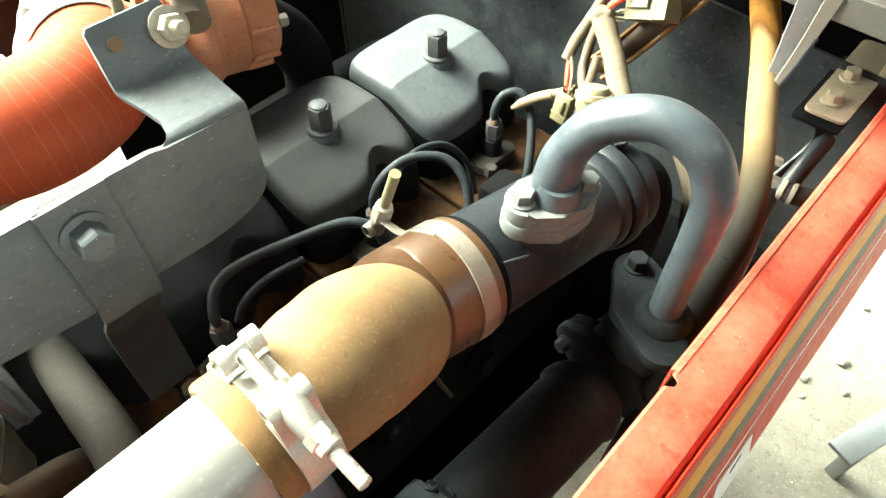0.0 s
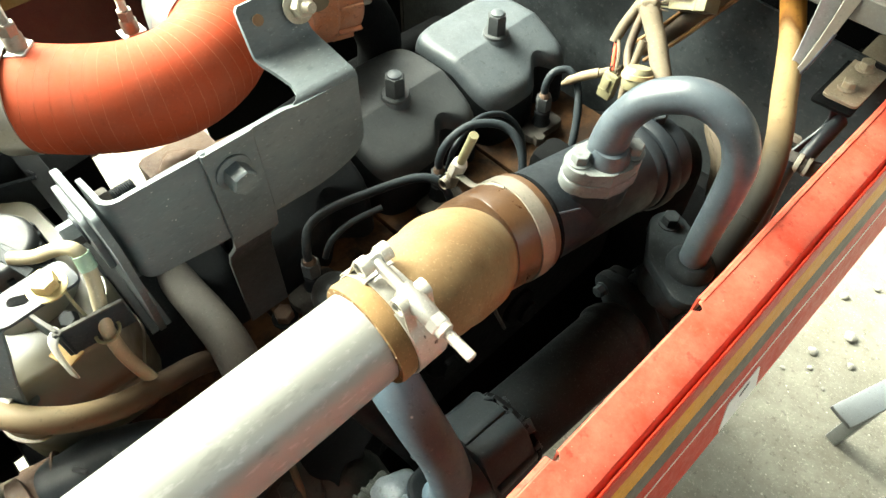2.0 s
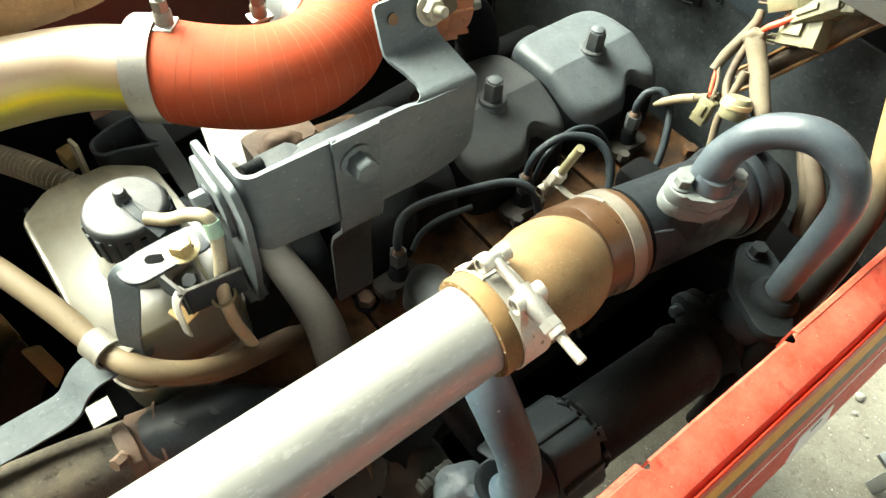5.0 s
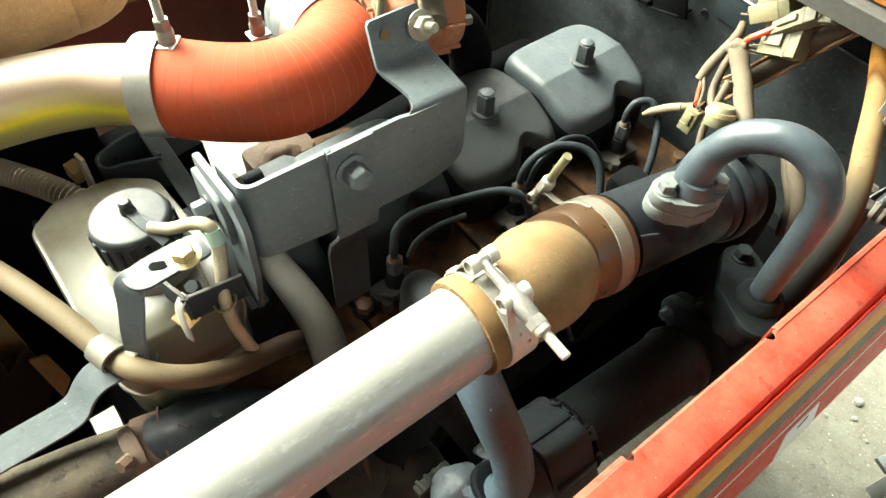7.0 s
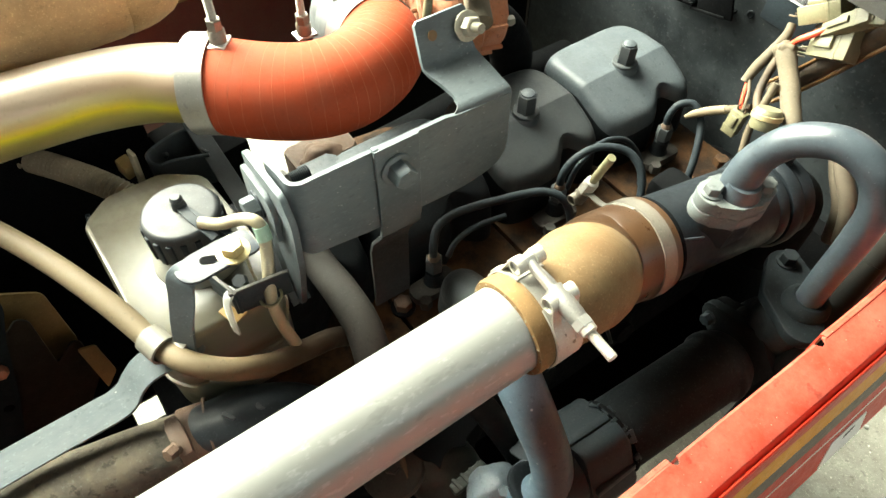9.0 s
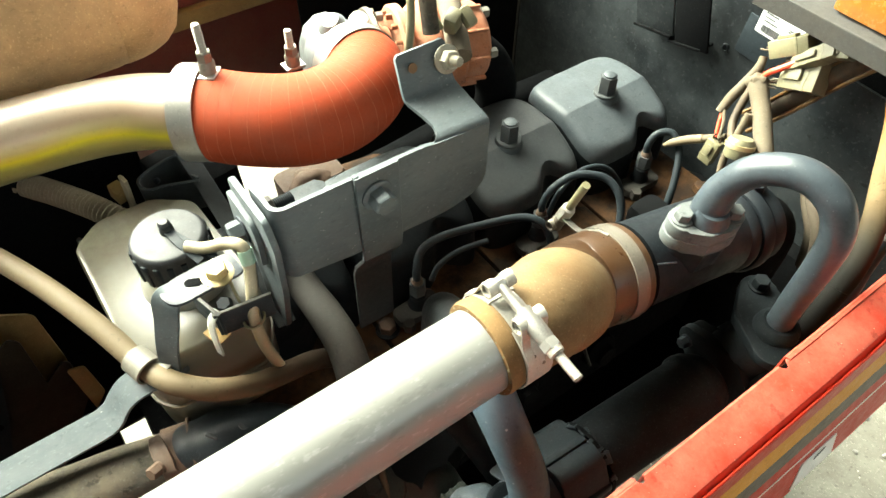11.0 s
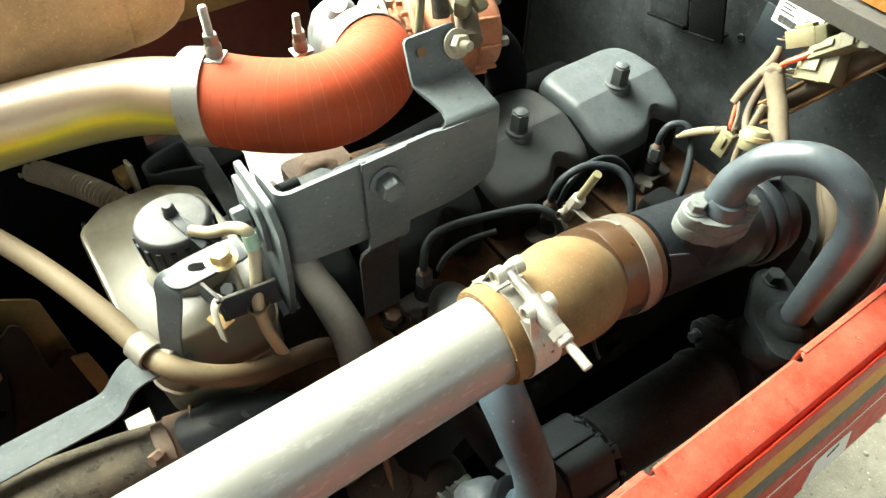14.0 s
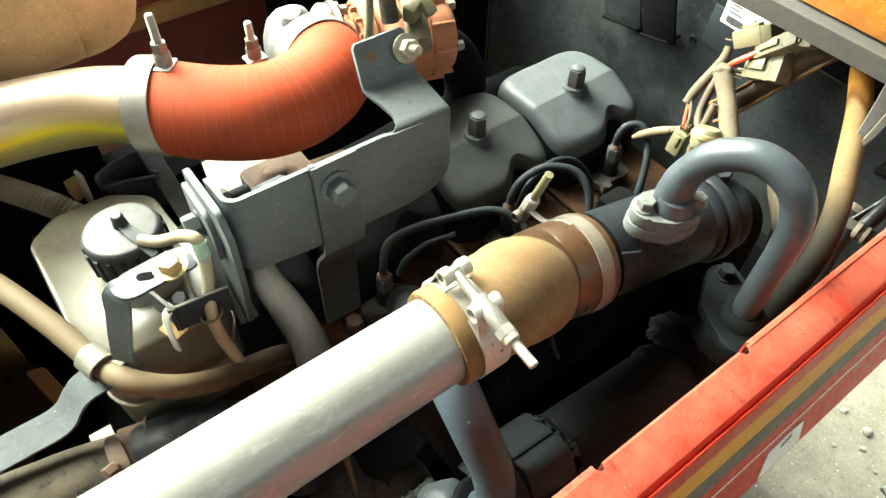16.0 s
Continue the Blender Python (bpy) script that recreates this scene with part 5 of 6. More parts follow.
def turbo():
    t = thing("turbocharger", (-0.36, -0.05, 1.0), "rusty cast turbocharger with a pale aluminium compressor housing", "turbocharger")
    c = Vector((-0.372, -0.050, 1.085))
    ax = Vector((0.22, 0.97, -0.08)).normalized()
    part("compressor", lathe([(0, -0.030), (0.030, -0.030), (0.046, -0.022), (0.056, -0.008), (0.058, 0.006), (0.048, 0.020), (0.030, 0.026), (0, 0.028)], c + Vector((-0.01, -0.030, 0.0)), ax, 36), M["galvanised"], t, "pale cast aluminium compressor housing")
    part("outlet", tube([(-0.290, -0.088, 1.128), (-0.325, -0.086, 1.122), (-0.352, -0.078, 1.108)], [0.040, 0.040, 0.043], 30, 6), M["galvanised"], t)
    part("outlet_boss", lathe([(0.017, 0), (0.017, 0.018), (0.010, 0.026), (0, 0.027)], (-0.340, -0.085, 1.145), (0.2, -0.3, 1), 20), M["galvanised"], t)
    part("outlet_boss", lathe([(0.012, 0), (0.012, 0.012), (0.010, 0.018), (0, 0.018)], (-0.330, -0.062, 1.150), (0.3, 0.2, 1), 16), M["white_steel"], t)
    part("back_plate", lathe([(0, 0), (0.056, 0), (0.057, 0.006), (0.05, 0.010), (0, 0.010)], c + ax * 0.020, ax, 36), M["dull_steel"], t)
    for k in range(8):
        q = 2 * math.pi * k / 8
        m = basis(c + ax * 0.026, ax)
        part("plate_bolt", hex_head(m @ Vector((0.050 * math.cos(q), 0.050 * math.sin(q), 0.004)), ax, 0.011, 0.009), M["dull_steel"], t, smooth=25)
    part("oil_union", lathe([(0.0145, 0), (0.0145, 0.022), (0.013, 0.024), (0, 0.024)], (-0.380, -0.048, 1.100), (0.05, 0.05, 1), 20), M["grey_paint"], t)
    part("centre_body", lathe([(0.040, 0), (0.030, 0.015), (0.032, 0.04), (0.042, 0.055), (0, 0.055)], c + ax * 0.030, ax, 30), M["rust_casting"], t)
    # hot side: a notched flange, a stepped housing with ribs, bolts at its end and the pipe that leads down
    rim = Vector((-0.347, -0.006, 1.088))
    part("turbine_flange", lathe([(0.030, 0), (0.055, 0), (0.058, 0.003), (0.058, 0.012), (0.054, 0.015), (0.030, 0.015), (0.030, 0)], rim, ax, 40), M["rust_casting"], t)
    for k in range(14):
        q = 2 * math.pi * k / 14
        part("flange_tooth", box((0.007, 0.004, 0.010), basis(rim, ax) @ pose(0.047 * math.cos(q), 0.047 * math.sin(q), -0.003, 0, 0, math.degrees(q)), 0.001), M["rust_casting"], t)
    hot = Vector((-0.335, 0.028, 1.086))
    part("turbine_housing", lathe([(0.030, -0.030), (0.052, -0.012), (0.062, 0), (0.064, 0.004), (0.064, 0.010), (0.060, 0.013), (0.056, 0.020), (0.056, 0.044), (0.052, 0.048), (0.052, 0.074), (0.046, 0.082), (0.030, 0.086), (0, 0.086)], hot, ax, 44), M["rust_casting"], t, "pinkish rusty cast-iron turbine housing")
    for k in range(10):
        q = 2 * math.pi * k / 10
        part("housing_rib", box((0.006, 0.004, 0.030), basis(hot, ax) @ pose(0.0545 * math.cos(q), 0.0545 * math.sin(q), 0.062, 0, 0, math.degrees(q)), 0.0015), M["rust_casting"], t)
        if k % 2:
            part("housing_bolt", hex_head(basis(hot, ax) @ Vector((0.044 * math.cos(q), 0.044 * math.sin(q), 0.080)), ax, 0.012, 0.010), M["dusty_bolt"], t, smooth=25)
    # near-black colour paints in the shade below the turbine
    part("exhaust_elbow", tube([(-0.322, 0.100, 1.060), (-0.318, 0.132, 1.030), (-0.318, 0.150, 0.985), (-0.325, 0.150, 0.930), (-0.335, 0.145, 0.88)], [0.034, 0.031, 0.030, 0.034], 28, 6), M["engine_dark"], t)
    part("exhaust_manifold", tube([(-0.350, 0.30, 0.905), (-0.350, 0.12, 0.91), (-0.350, 0.0, 0.900), (-0.350, -0.105, 0.895)], 0.026, 20, 6), M["engine_dark"], t)
    part("foot_flange", box((0.09, 0.080, 0.10), pose(-0.310, -0.080, 0.890, 6, 4, -14), 0.016), M["rusty_head"], t, "rusty cast mounting foot")
    part("heat_wrap", tube([(-0.150, -0.045, 1.205), (-0.180, -0.030, 1.215), (-0.235, 0.000, 1.215), (-0.280, 0.030, 1.180)], 0.012, 16, 6), M["loom_tape"], t)


turbo()


def loose_wires():
    w = thing("wire_plug", (-0.165, -0.05, 1.23), "cream wire plug and pale cable beside the bracket tab", "wiring")
    part("plug", box((0.014, 0.018, 0.022), pose(-0.170, -0.040, 1.232, 20, 10, 30), 0.003), M["cream_plastic"], w)
    part("plug", box((0.020, 0.012, 0.012), pose(-0.163, -0.028, 1.236, 10, 40, 10), 0.003), M["cream_plastic"], w)
    part("pale_cable", tube([(-0.190, -0.080, 1.200), (-0.192, -0.074, 1.235), (-0.198, -0.070, 1.270), (-0.205, -0.066, 1.32)], 0.0042, 12, 6), M["cream_plastic"], w)
    part("dark_cable", tube([(-0.175, -0.062, 1.225), (-0.186, -0.060, 1.262), (-0.205, -0.055, 1.31)], 0.0085, 14, 6), M["grimy_rubber"], w)
    part("thin_wire", tube([(-0.176, -0.050, 1.225), (-0.180, -0.056, 1.245), (-0.190, -0.050, 1.29)], 0.0030, 10, 6), M["cream_plastic"], w)


loose_wires()


# ---- coolant tank corner ----
def tank():
    t = thing("coolant_tank", (-0.19, -0.37, 0.93), "milky translucent plastic expansion tank with stained base", "tank")
    # body: stacked rounded outlines
    bm = bmesh.new()
    levels = [(0.925, 0.90), (0.930, 0.96), (0.940, 0.985), (1.020, 1.0), (1.056, 0.995), (1.063, 0.980), (1.067, 0.955)]
    base = rounded([(-0.297, -0.410), (-0.272, -0.440), (-0.110, -0.436), (-0.088, -0.420), (-0.086, -0.325), (-0.130, -0.302), (-0.268, -0.312), (-0.297, -0.350)], 0.010, 5)
    cx, cy = -0.188, -0.368
    rings = [[bm.verts.new((cx + (p.x - cx) * s, cy + (p.y - cy) * s, z)) for p in base] for z, s in levels]
    for a, b in zip(rings, rings[1:]):
        for k in range(len(base)):
            bm.faces.new((a[k], a[(k + 1) % len(base)], b[(k + 1) % len(base)], b[k]))
    bm.faces.new(rings[0])
    bm.faces.new(rings[-1])
    part("body", bm, M["tank_plastic"], t, smooth=60)
    part("seam", plate([Vector((cx + (p.x - cx) * 1.025, cy + (p.y - cy) * 1.025)) for p in base], 0.003, pose(0, 0, 0.990), 0.0006), M["tank_plastic"], t)
    part("neck", lathe([(0.044, -0.10), (0.0435, -0.01), (0.0425, 0.012), (0.0400, 0.024), (0.0350, 0.030), (0.0345, 0.045), (0, 0.045)], (-0.170, -0.358, 1.055), (0, 0, 1), 40), M["tank_neck"], t)
    c = Vector((-0.170, -0.358, 1.092))
    cap = part("cap", lathe([(0.0345, 0), (0.0350, 0.003), (0.0345, 0.033), (0.0325, 0.0365), (0.0300, 0.0375), (0.0, 0.0365)], c, (0, 0, 1), 48), M["cap_plastic"], t, "dusty black ribbed screw cap")
    for k in range(18):
        q = 2 * math.pi * k / 18
        part("rib", box((0.0030, 0.0055, 0.028), Matrix.Translation(c + Vector((0, 0, 0.015))) @ pose(0, 0, 0, 0, 0, math.degrees(q)) @ pose(0.0350, 0, 0), 0.0008), M["black_plastic"], cap)
    part("cap_knob", lathe([(0.0068, 0), (0.0060, 0.006), (0.0050, 0.008), (0.0058, 0.011), (0.004, 0.0135), (0, 0.014)], c + Vector((-0.004, 0.002, 0.036)), (0, 0, 1), 18), M["cap_plastic"], cap)
    part("cap_tether", strap([c + Vector((0.000, 0.002, 0.040)), c + Vector((0.020, 0.006, 0.039)), c + Vector((0.045, 0.014, 0.034))], (0, 1, 0.1), 0.008, 0.0016, 5), M["black_plastic"], cap)
    part("cap_tether", strap([c + Vector((0.000, 0.004, 0.039)), c + Vector((0.024, 0.014, 0.039)), c + Vector((0.050, 0.026, 0.036))], (0, 1, 0.1), 0.005, 0.0014, 5), M["black_plastic"], cap)
    return t


tank()


def overflow_tube():
    o = thing("overflow_tube", (-0.05, -0.33, 1.02), "cream overflow tube with a pale green joint ring", "tube")
    part("tube", tube([(-0.144, -0.349, 1.131), (-0.132, -0.336, 1.132), (-0.119, -0.320, 1.140), (-0.108, -0.3115, 1.1425), (-0.102, -0.3095, 1.133), (-0.093, -0.314, 1.116), (-0.083, -0.321, 1.100), (-0.073, -0.327, 1.083), (-0.065, -0.328, 1.055), (-0.0575, -0.323, 1.018)], 0.0056, 18, 8), M["clear_tube"], o, smooth=60)
    part("joint_ring", tube([(-0.1045, -0.3098, 1.1385), (-0.0985, -0.3105, 1.1265)], 0.0066, 18, 2), M["green_tape"], o)
    part("wire_ring", tube([Vector((-0.0735, -0.327, 1.084)) + Vector((0.0095 * math.cos(a), 0.0095 * math.sin(a), 0.002 * math.sin(a))) for a in [2 * math.pi * k / 16 for k in range(17)]], 0.0013, 8, 2), M["cream_plastic"], o)
    part("wire", tube([(-0.087, -0.332, 1.145), (-0.084, -0.333, 1.118), (-0.079, -0.331, 1.088)], 0.0013, 8, 5), M["cream_plastic"], o)


overflow_tube()


def tank_brace():
    b = thing("tank_brace", (-0.08, -0.36, 1.03), "scuffed blue-grey steel brace over the tank with a plated bolt", "brace")
    top = part("top_plate", plate(rounded([(-0.098, -0.3885), (-0.1065, -0.374), (-0.1085, -0.345), (-0.1075, -0.322), (-0.080, -0.319), (-0.0795, -0.345), (-0.0775, -0.374), (-0.082, -0.384)], 0.006), 0.003, pose(0, 0, 1.1385), 0.0006), M["brace_steel"], b)
    # the leg wears a lighter paint than the plate, lifting its shaded side
    part("leg", strap([(-0.092, -0.374, 1.1400), (-0.0915, -0.382, 1.1385), (-0.091, -0.387, 1.133), (-0.090, -0.392, 1.115), (-0.088, -0.402, 1.085), (-0.086, -0.410, 1.050)], (0.75, 0.66, 0.0), 0.023, 0.0030, 5, widths=[0.026, 0.026, 0.025, 0.023, 0.021, 0.020]), M["grey_paint"], b)
    bolt(b, (-0.0905, -0.3395, 1.1405), (0.05, 0, 1), 0.0165, 0.009, M["brass"], 0.0140, M["brass"], name="brass_bolt", label="yellow plated hex bolt")
    part("slot_hole", plate(stadium(0.0075, 0.0042, 0.0042, 6), 0.0004, basis((-0.0930, -0.3595, 1.1416), (0.0, 0.0, 1), (0.45, 0.9, 0)), 0), M["engine_dark"], b)
    tray = part("tray", box((0.003, 0.052, 0.030), pose(-0.0775, -0.3320, 1.0900, 0, 0, -7), 0.001), M["black_plastic"], b, "black folded sheet tray")
    part("tray_side", box((0.040, 0.003, 0.030), pose(-0.0970, -0.3585, 1.0900, 0, 0, 15), 0.001), M["black_plastic"], tray)
    part("tray_edge", box((0.0034, 0.053, 0.0018), pose(-0.0775, -0.3320, 1.1056, 0, 0, -7), 0.0007), M["ledge_steel"], tray)
    part("tray_edge", box((0.041, 0.0034, 0.0018), pose(-0.0970, -0.3585, 1.1056, 0, 0, 15), 0.0007), M["ledge_steel"], tray)
    part("tray_nut", hex_head((-0.098, -0.342, 1.089), (0.3, -0.3, 1), 0.012, 0.008), M["manifold_paint"], tray, smooth=25)
    part("tray_tab", strap([(-0.084, -0.352, 1.105), (-0.081, -0.361, 1.098), (-0.078, -0.364, 1.080), (-0.077, -0.365, 1.055)], (1, 0.4, 0), 0.009, 0.002, 5), M["tank_neck"], tray)
    part("tab_foot", box((0.020, 0.016, 0.003), pose(-0.088, -0.360, 1.070, 0, 10, 20), 0.001), M["brown_card"], b)


tank_brace()


def frame_channel():
    c = thing("channel_bracket", (-0.30, -0.32, 1.00), "black bent steel channel and bar behind the tank", "bracket")
    rim = [(-0.300, -0.296, 0), (-0.312, -0.300, 0), (-0.330, -0.298, 0), (-0.349, -0.303, 0), (-0.347, -0.325, 0), (-0.337, -0.349, 0), (-0.322, -0.353, 0), (-0.312, -0.345, 0), (-0.309, -0.330, 0), (-0.296, -0.296, 0)]
    part("bent_strip", strap([Vector(q) + Vector((0, 0, 1.040)) for q in rim], (0, 0, 1), 0.042, 0.003, 5), M["dark_grey_paint"], c)
    part("strip_edge", strap([Vector(q) + Vector((0, 0, 1.0618)) for q in rim], (0, 0, 1), 0.0016, 0.0036, 5), M["blue_grey"], c)
    part("bar", strap([(-0.360, -0.293, 1.070), (-0.300, -0.292, 1.058), (-0.235, -0.291, 1.042), (-0.175, -0.290, 1.017), (-0.120, -0.290, 0.985)], (0, 1, 0), 0.020, 0.005, 5), M["dark_grey_paint"], c)
    part("post", box((0.10, 0.09, 0.14), pose(-0.405, -0.285, 0.93, 0, 0, 8), 0.006), M["engine_dark"], c)
    part("edge_clip", box((0.012, 0.004, 0.075), pose(-0.312, -0.368, 1.060, 0, 12, 15), 0.001), M["primer_beige"], c)
    part("clip_head", box((0.018, 0.014, 0.020), pose(-0.330, -0.375, 1.060, 0, 12, 15), 0.002), M["brown_card"], c)
    part("clip_screw", lathe([(0.004, 0), (0.003, 0.004), (0, 0.005)], (-0.335, -0.335, 1.050), (0.3, 0.8, 0.5), 10), M["manifold_paint"], c)


frame_channel()


def tan_hose():
    h = thing("tan_hose", (-0.1, -0.42, 1.0), "tan rubber hose looped in front of the tank", "hose")
    line = glide([(-0.47, -0.600, 1.07), (-0.380, -0.552, 1.072), (-0.300, -0.508, 1.077), (-0.225, -0.473, 1.077), (-0.160, -0.447, 1.070), (-0.104, -0.427, 1.058), (-0.072, -0.411, 1.056), (-0.053, -0.385, 1.045), (-0.048, -0.352, 1.027), (-0.054, -0.318, 1.008), (-0.063, -0.285, 0.985), (-0.078, -0.25, 0.935)], 10)
    part("hose", tube(line[:51], 0.0106, 22, 1, smooth_line=False), M["hose_tan"], h, smooth=60)
    part("dirty_end", tube(line[50:], 0.0106, 22, 1, smooth_line=False), M["hose_tan"], h, "dark brown hose end", smooth=60)
    c = thing("p_clip", (-0.10, -0.43, 1.04), "grey metal P-clip holding the tan hose", "clip")
    ax = Vector((0.055, 0.018, -0.004)).normalized()
    part("loop", torus_band((-0.104, -0.427, 1.059), ax, 0.0120, 0.022, 0.0022, 40), M["dusty_bolt"], c)
    part("tail", box((0.016, 0.012, 0.003), pose(-0.090, -0.412, 1.064, 0, 0, 20), 0.001), M["dusty_bolt"], c)


tan_hose()


def hanger():
    s = thing("hanger_strap", (-0.09, -0.52, 0.98), "twisted blue-grey steel strap bracket", "bracket")
    part("strap", strap([(-0.0950, -0.414, 1.0465), (-0.0965, -0.426, 1.0460), (-0.0985, -0.440, 1.0440), (-0.0990, -0.451, 1.0395), (-0.0985, -0.461, 1.0310), (-0.0960, -0.470, 1.0230), (-0.0945, -0.482, 1.0195), (-0.0945, -0.505, 1.0190), (-0.0945, -0.56, 1.0180), (-0.0945, -0.66, 1.014)], (1, 0.05, -0.3), 0.030, 0.0035, 5, widths=[0.024, 0.027, 0.029, 0.029, 0.029, 0.029, 0.029, 0.029, 0.029, 0.030]), M["grey_paint"], s)
    part("tongue", plate(rounded([(-0.010, -0.011), (0.010, -0.011), (0.010, 0.011), (-0.010, 0.011)], 0.005), 0.003, pose(-0.093, -0.405, 1.0445, 10, 16, 0), 0.0006), M["grey_paint"], s, "rounded end of the strap under the clip")


hanger()


def radiator_hose():
    h = thing("radiator_hose", (-0.07, -0.52, 0.93), "grimy brown-grey radiator hose with a rusty worm clamp", "hose")
    part("hose", tube([(-0.098, -0.72, 0.950), (-0.084, -0.63, 0.956), (-0.074, -0.57, 0.964), (-0.066, -0.51, 0.963), (-0.056, -0.436, 0.955)], [0.034, 0.035, 0.0365, 0.0345, 0.0320], 32, 8), M["grimy_rubber"], h, smooth=60)
    hub = Vector((-0.0575, -0.447, 0.9565))
    rnd = lambda a, r, dy: hub + Vector((r * math.sin(a), dy, r * math.cos(a)))
    c = part("worm_clamp", torus_band(hub + Vector((0.002, 0.008, 0)), (0.2, 1, -0.05), 0.0335, 0.026, 0.0014, 40), M["worn_rust"], h, "rusty worm-drive clamp")
    part("flared_edge", torus_band(hub + Vector((0.004, 0.021, 0)), (0.2, 1, -0.05), 0.0350, 0.003, 0.0020, 40), M["worn_rust"], c)
    part("screw_housing", strap([rnd(a, 0.0375, -0.004) for a in (-0.35, -0.1, 0.15, 0.4, 0.65)], (0.1, 1, 0), 0.014, 0.008, 4, widths=[0.010, 0.014, 0.015, 0.015, 0.012]), M["worn_rust"], c)
    part("band_tail", strap([rnd(a, 0.0362, -0.004) for a in (0.5, 0.8, 1.1, 1.4)], (0.1, 1, 0), 0.013, 0.0014, 4), M["worn_rust"], c)
    part("screw", hex_head(rnd(0.42, 0.0395, -0.010), (0.45, -0.75, 0.45), 0.0110, 0.011), M["worn_rust"], c, smooth=25)
    part("screw_collar", lathe([(0.0068, 0), (0.0064, 0.003), (0, 0.0032)], rnd(0.42, 0.0390, -0.009), (0.45, -0.75, 0.45), 16), M["worn_rust"], c)
    c2 = part("worm_clamp", torus_band((-0.083, -0.622, 0.957), (0.15, 1, 0.1), 0.0365, 0.016, 0.0014, 40), M["worn_rust"], h, "rusty worm-drive clamp")
    part("screw_housing", box((0.030, 0.016, 0.014), pose(-0.090, -0.614, 0.997, 0, -10, 10), 0.003), M["worn_rust"], c2)
    part("cuff", tube([(-0.091, -0.675, 0.953), (-0.084, -0.628, 0.956)], 0.0385, 30, 3), M["loom_tape"], h)
    n = thing("water_outlet", (-0.04, -0.38, 0.93), "dark cast water outlet with cast marks", "housing")
    part("body", tube([(-0.060, -0.450, 0.962), (-0.052, -0.425, 0.964), (-0.042, -0.395, 0.962), (-0.026, -0.360, 0.948), (-0.010, -0.330, 0.918), (-0.004, -0.31, 0.86)], [0.026, 0.030, 0.036, 0.039, 0.037, 0.034], 32, 8), M["manifold_paint"], n, smooth=60)
    part("cast_mark", lathe([(0.0055, -0.004), (0.0050, 0.001), (0, 0.0012)], (-0.0345, -0.377, 0.9935), (0.0, 0.35, 1), 16), M["dark_grey_paint"], n)
    part("cast_mark", box((0.013, 0.004, 0.006), pose(-0.040, -0.406, 0.9965, 0, 8, 35), 0.0015), M["dark_grey_paint"], n)


radiator_hose()

solo("rubber_cross_pipe", tube([(-0.235, -0.248, 0.965), (-0.190, -0.249, 0.975), (-0.150, -0.251, 0.981), (-0.100, -0.252, 0.990), (-0.058, -0.254, 0.984), (-0.025, -0.262, 0.955), (-0.010, -0.270, 0.90), (-0.008, -0.275, 0.82)], [0.0175, 0.0180, 0.0190, 0.0195, 0.0190], 28, 10), M["dark_hose"],
     "dark grey bent rubber pipe behind the bracket", "pipe", smooth=60)


def radiator_side():
    r = thing("fan_shroud", (-0.30, -0.58, 0.70), "brown notched fan blades and blue-grey plate of the fan shroud", "shroud")

    def sheet(name, x, poly, mat, thick=0.003, rr=0.004):
        m = Matrix(((0, 0, 1, x), (1, 0, 0, 0), (0, 1, 0, 0), (0, 0, 0, 1)))
        return part(name, plate(rounded(poly, rr), thick, m, 0.0005), M[mat], r)

    # flat sheets stand for the brown blades of the fan
    sheet("back_card", -0.335, [(-0.62, 0.965), (-0.553, 0.966), (-0.519, 0.940), (-0.522, 0.840), (-0.56, 0.72), (-0.70, 0.72)], "brown_card", rr=0.008)
    sheet("notched_card", -0.300, [(-0.590, 0.915), (-0.562, 0.945), (-0.549, 0.956), (-0.540, 0.945), (-0.548, 0.858), (-0.536, 0.868), (-0.522, 0.882), (-0.514, 0.876), (-0.520, 0.800), (-0.60, 0.68), (-0.74, 0.68), (-0.68, 0.90)], "dark_card", rr=0.005)
    sheet("side_card", -0.282, [(-0.519, 0.884), (-0.501, 0.878), (-0.500, 0.815), (-0.52, 0.79)], "brown_card")
    e = sheet("edge_plate", -0.292, [(-0.74, 1.030), (-0.560, 1.012), (-0.541, 1.018), (-0.548, 0.985), (-0.566, 0.945), (-0.598, 0.850), (-0.632, 0.765), (-0.66, 0.552), (-0.74, 0.552)], "dark_paint", 0.004)
    part("plate_bolt", hex_head((-0.288, -0.594, 0.905), (1, 0, 0), 0.016, 0.009), M["rust_casting"], e, smooth=25)
    part("plate_hole", lathe([(0.006, 0), (0.006, 0.0006), (0, 0.0006)], (-0.2880, -0.617, 0.835), (1, 0, 0), 16), M["engine_dark"], e)
    solo("ribbed_conduit", tube([(-0.62, -0.580, 1.02), (-0.50, -0.478, 1.000), (-0.440, -0.434, 0.998), (-0.385, -0.398, 0.992), (-0.33, -0.36, 0.965)], 0.0135, 18, 90, ripple=0.0022, waves=46), M["primer_beige"], "grey ribbed plastic cable conduit", "conduit")
    s = thing("slotted_guide", (-0.30, -0.43, 0.93), "black slotted plastic guide beside the tank", "guide")
    for dx in (0.0, 0.022):
        part("rail", tube([(-0.302 + dx, -0.432, 1.046), (-0.304 + dx, -0.440, 0.99), (-0.306 + dx, -0.446, 0.93)], 0.0024, 10, 6), M["black_plastic"], s)
    for k in range(9):
        z = 1.042 - 0.0125 * k
        part("rung", tube([(-0.304, -0.433 - 0.0015 * k, z), (-0.292, -0.431 - 0.0015 * k, z + 0.004), (-0.281, -0.433 - 0.0015 * k, z)], 0.0018, 8, 5), M["black_plastic"], s)


radiator_side()


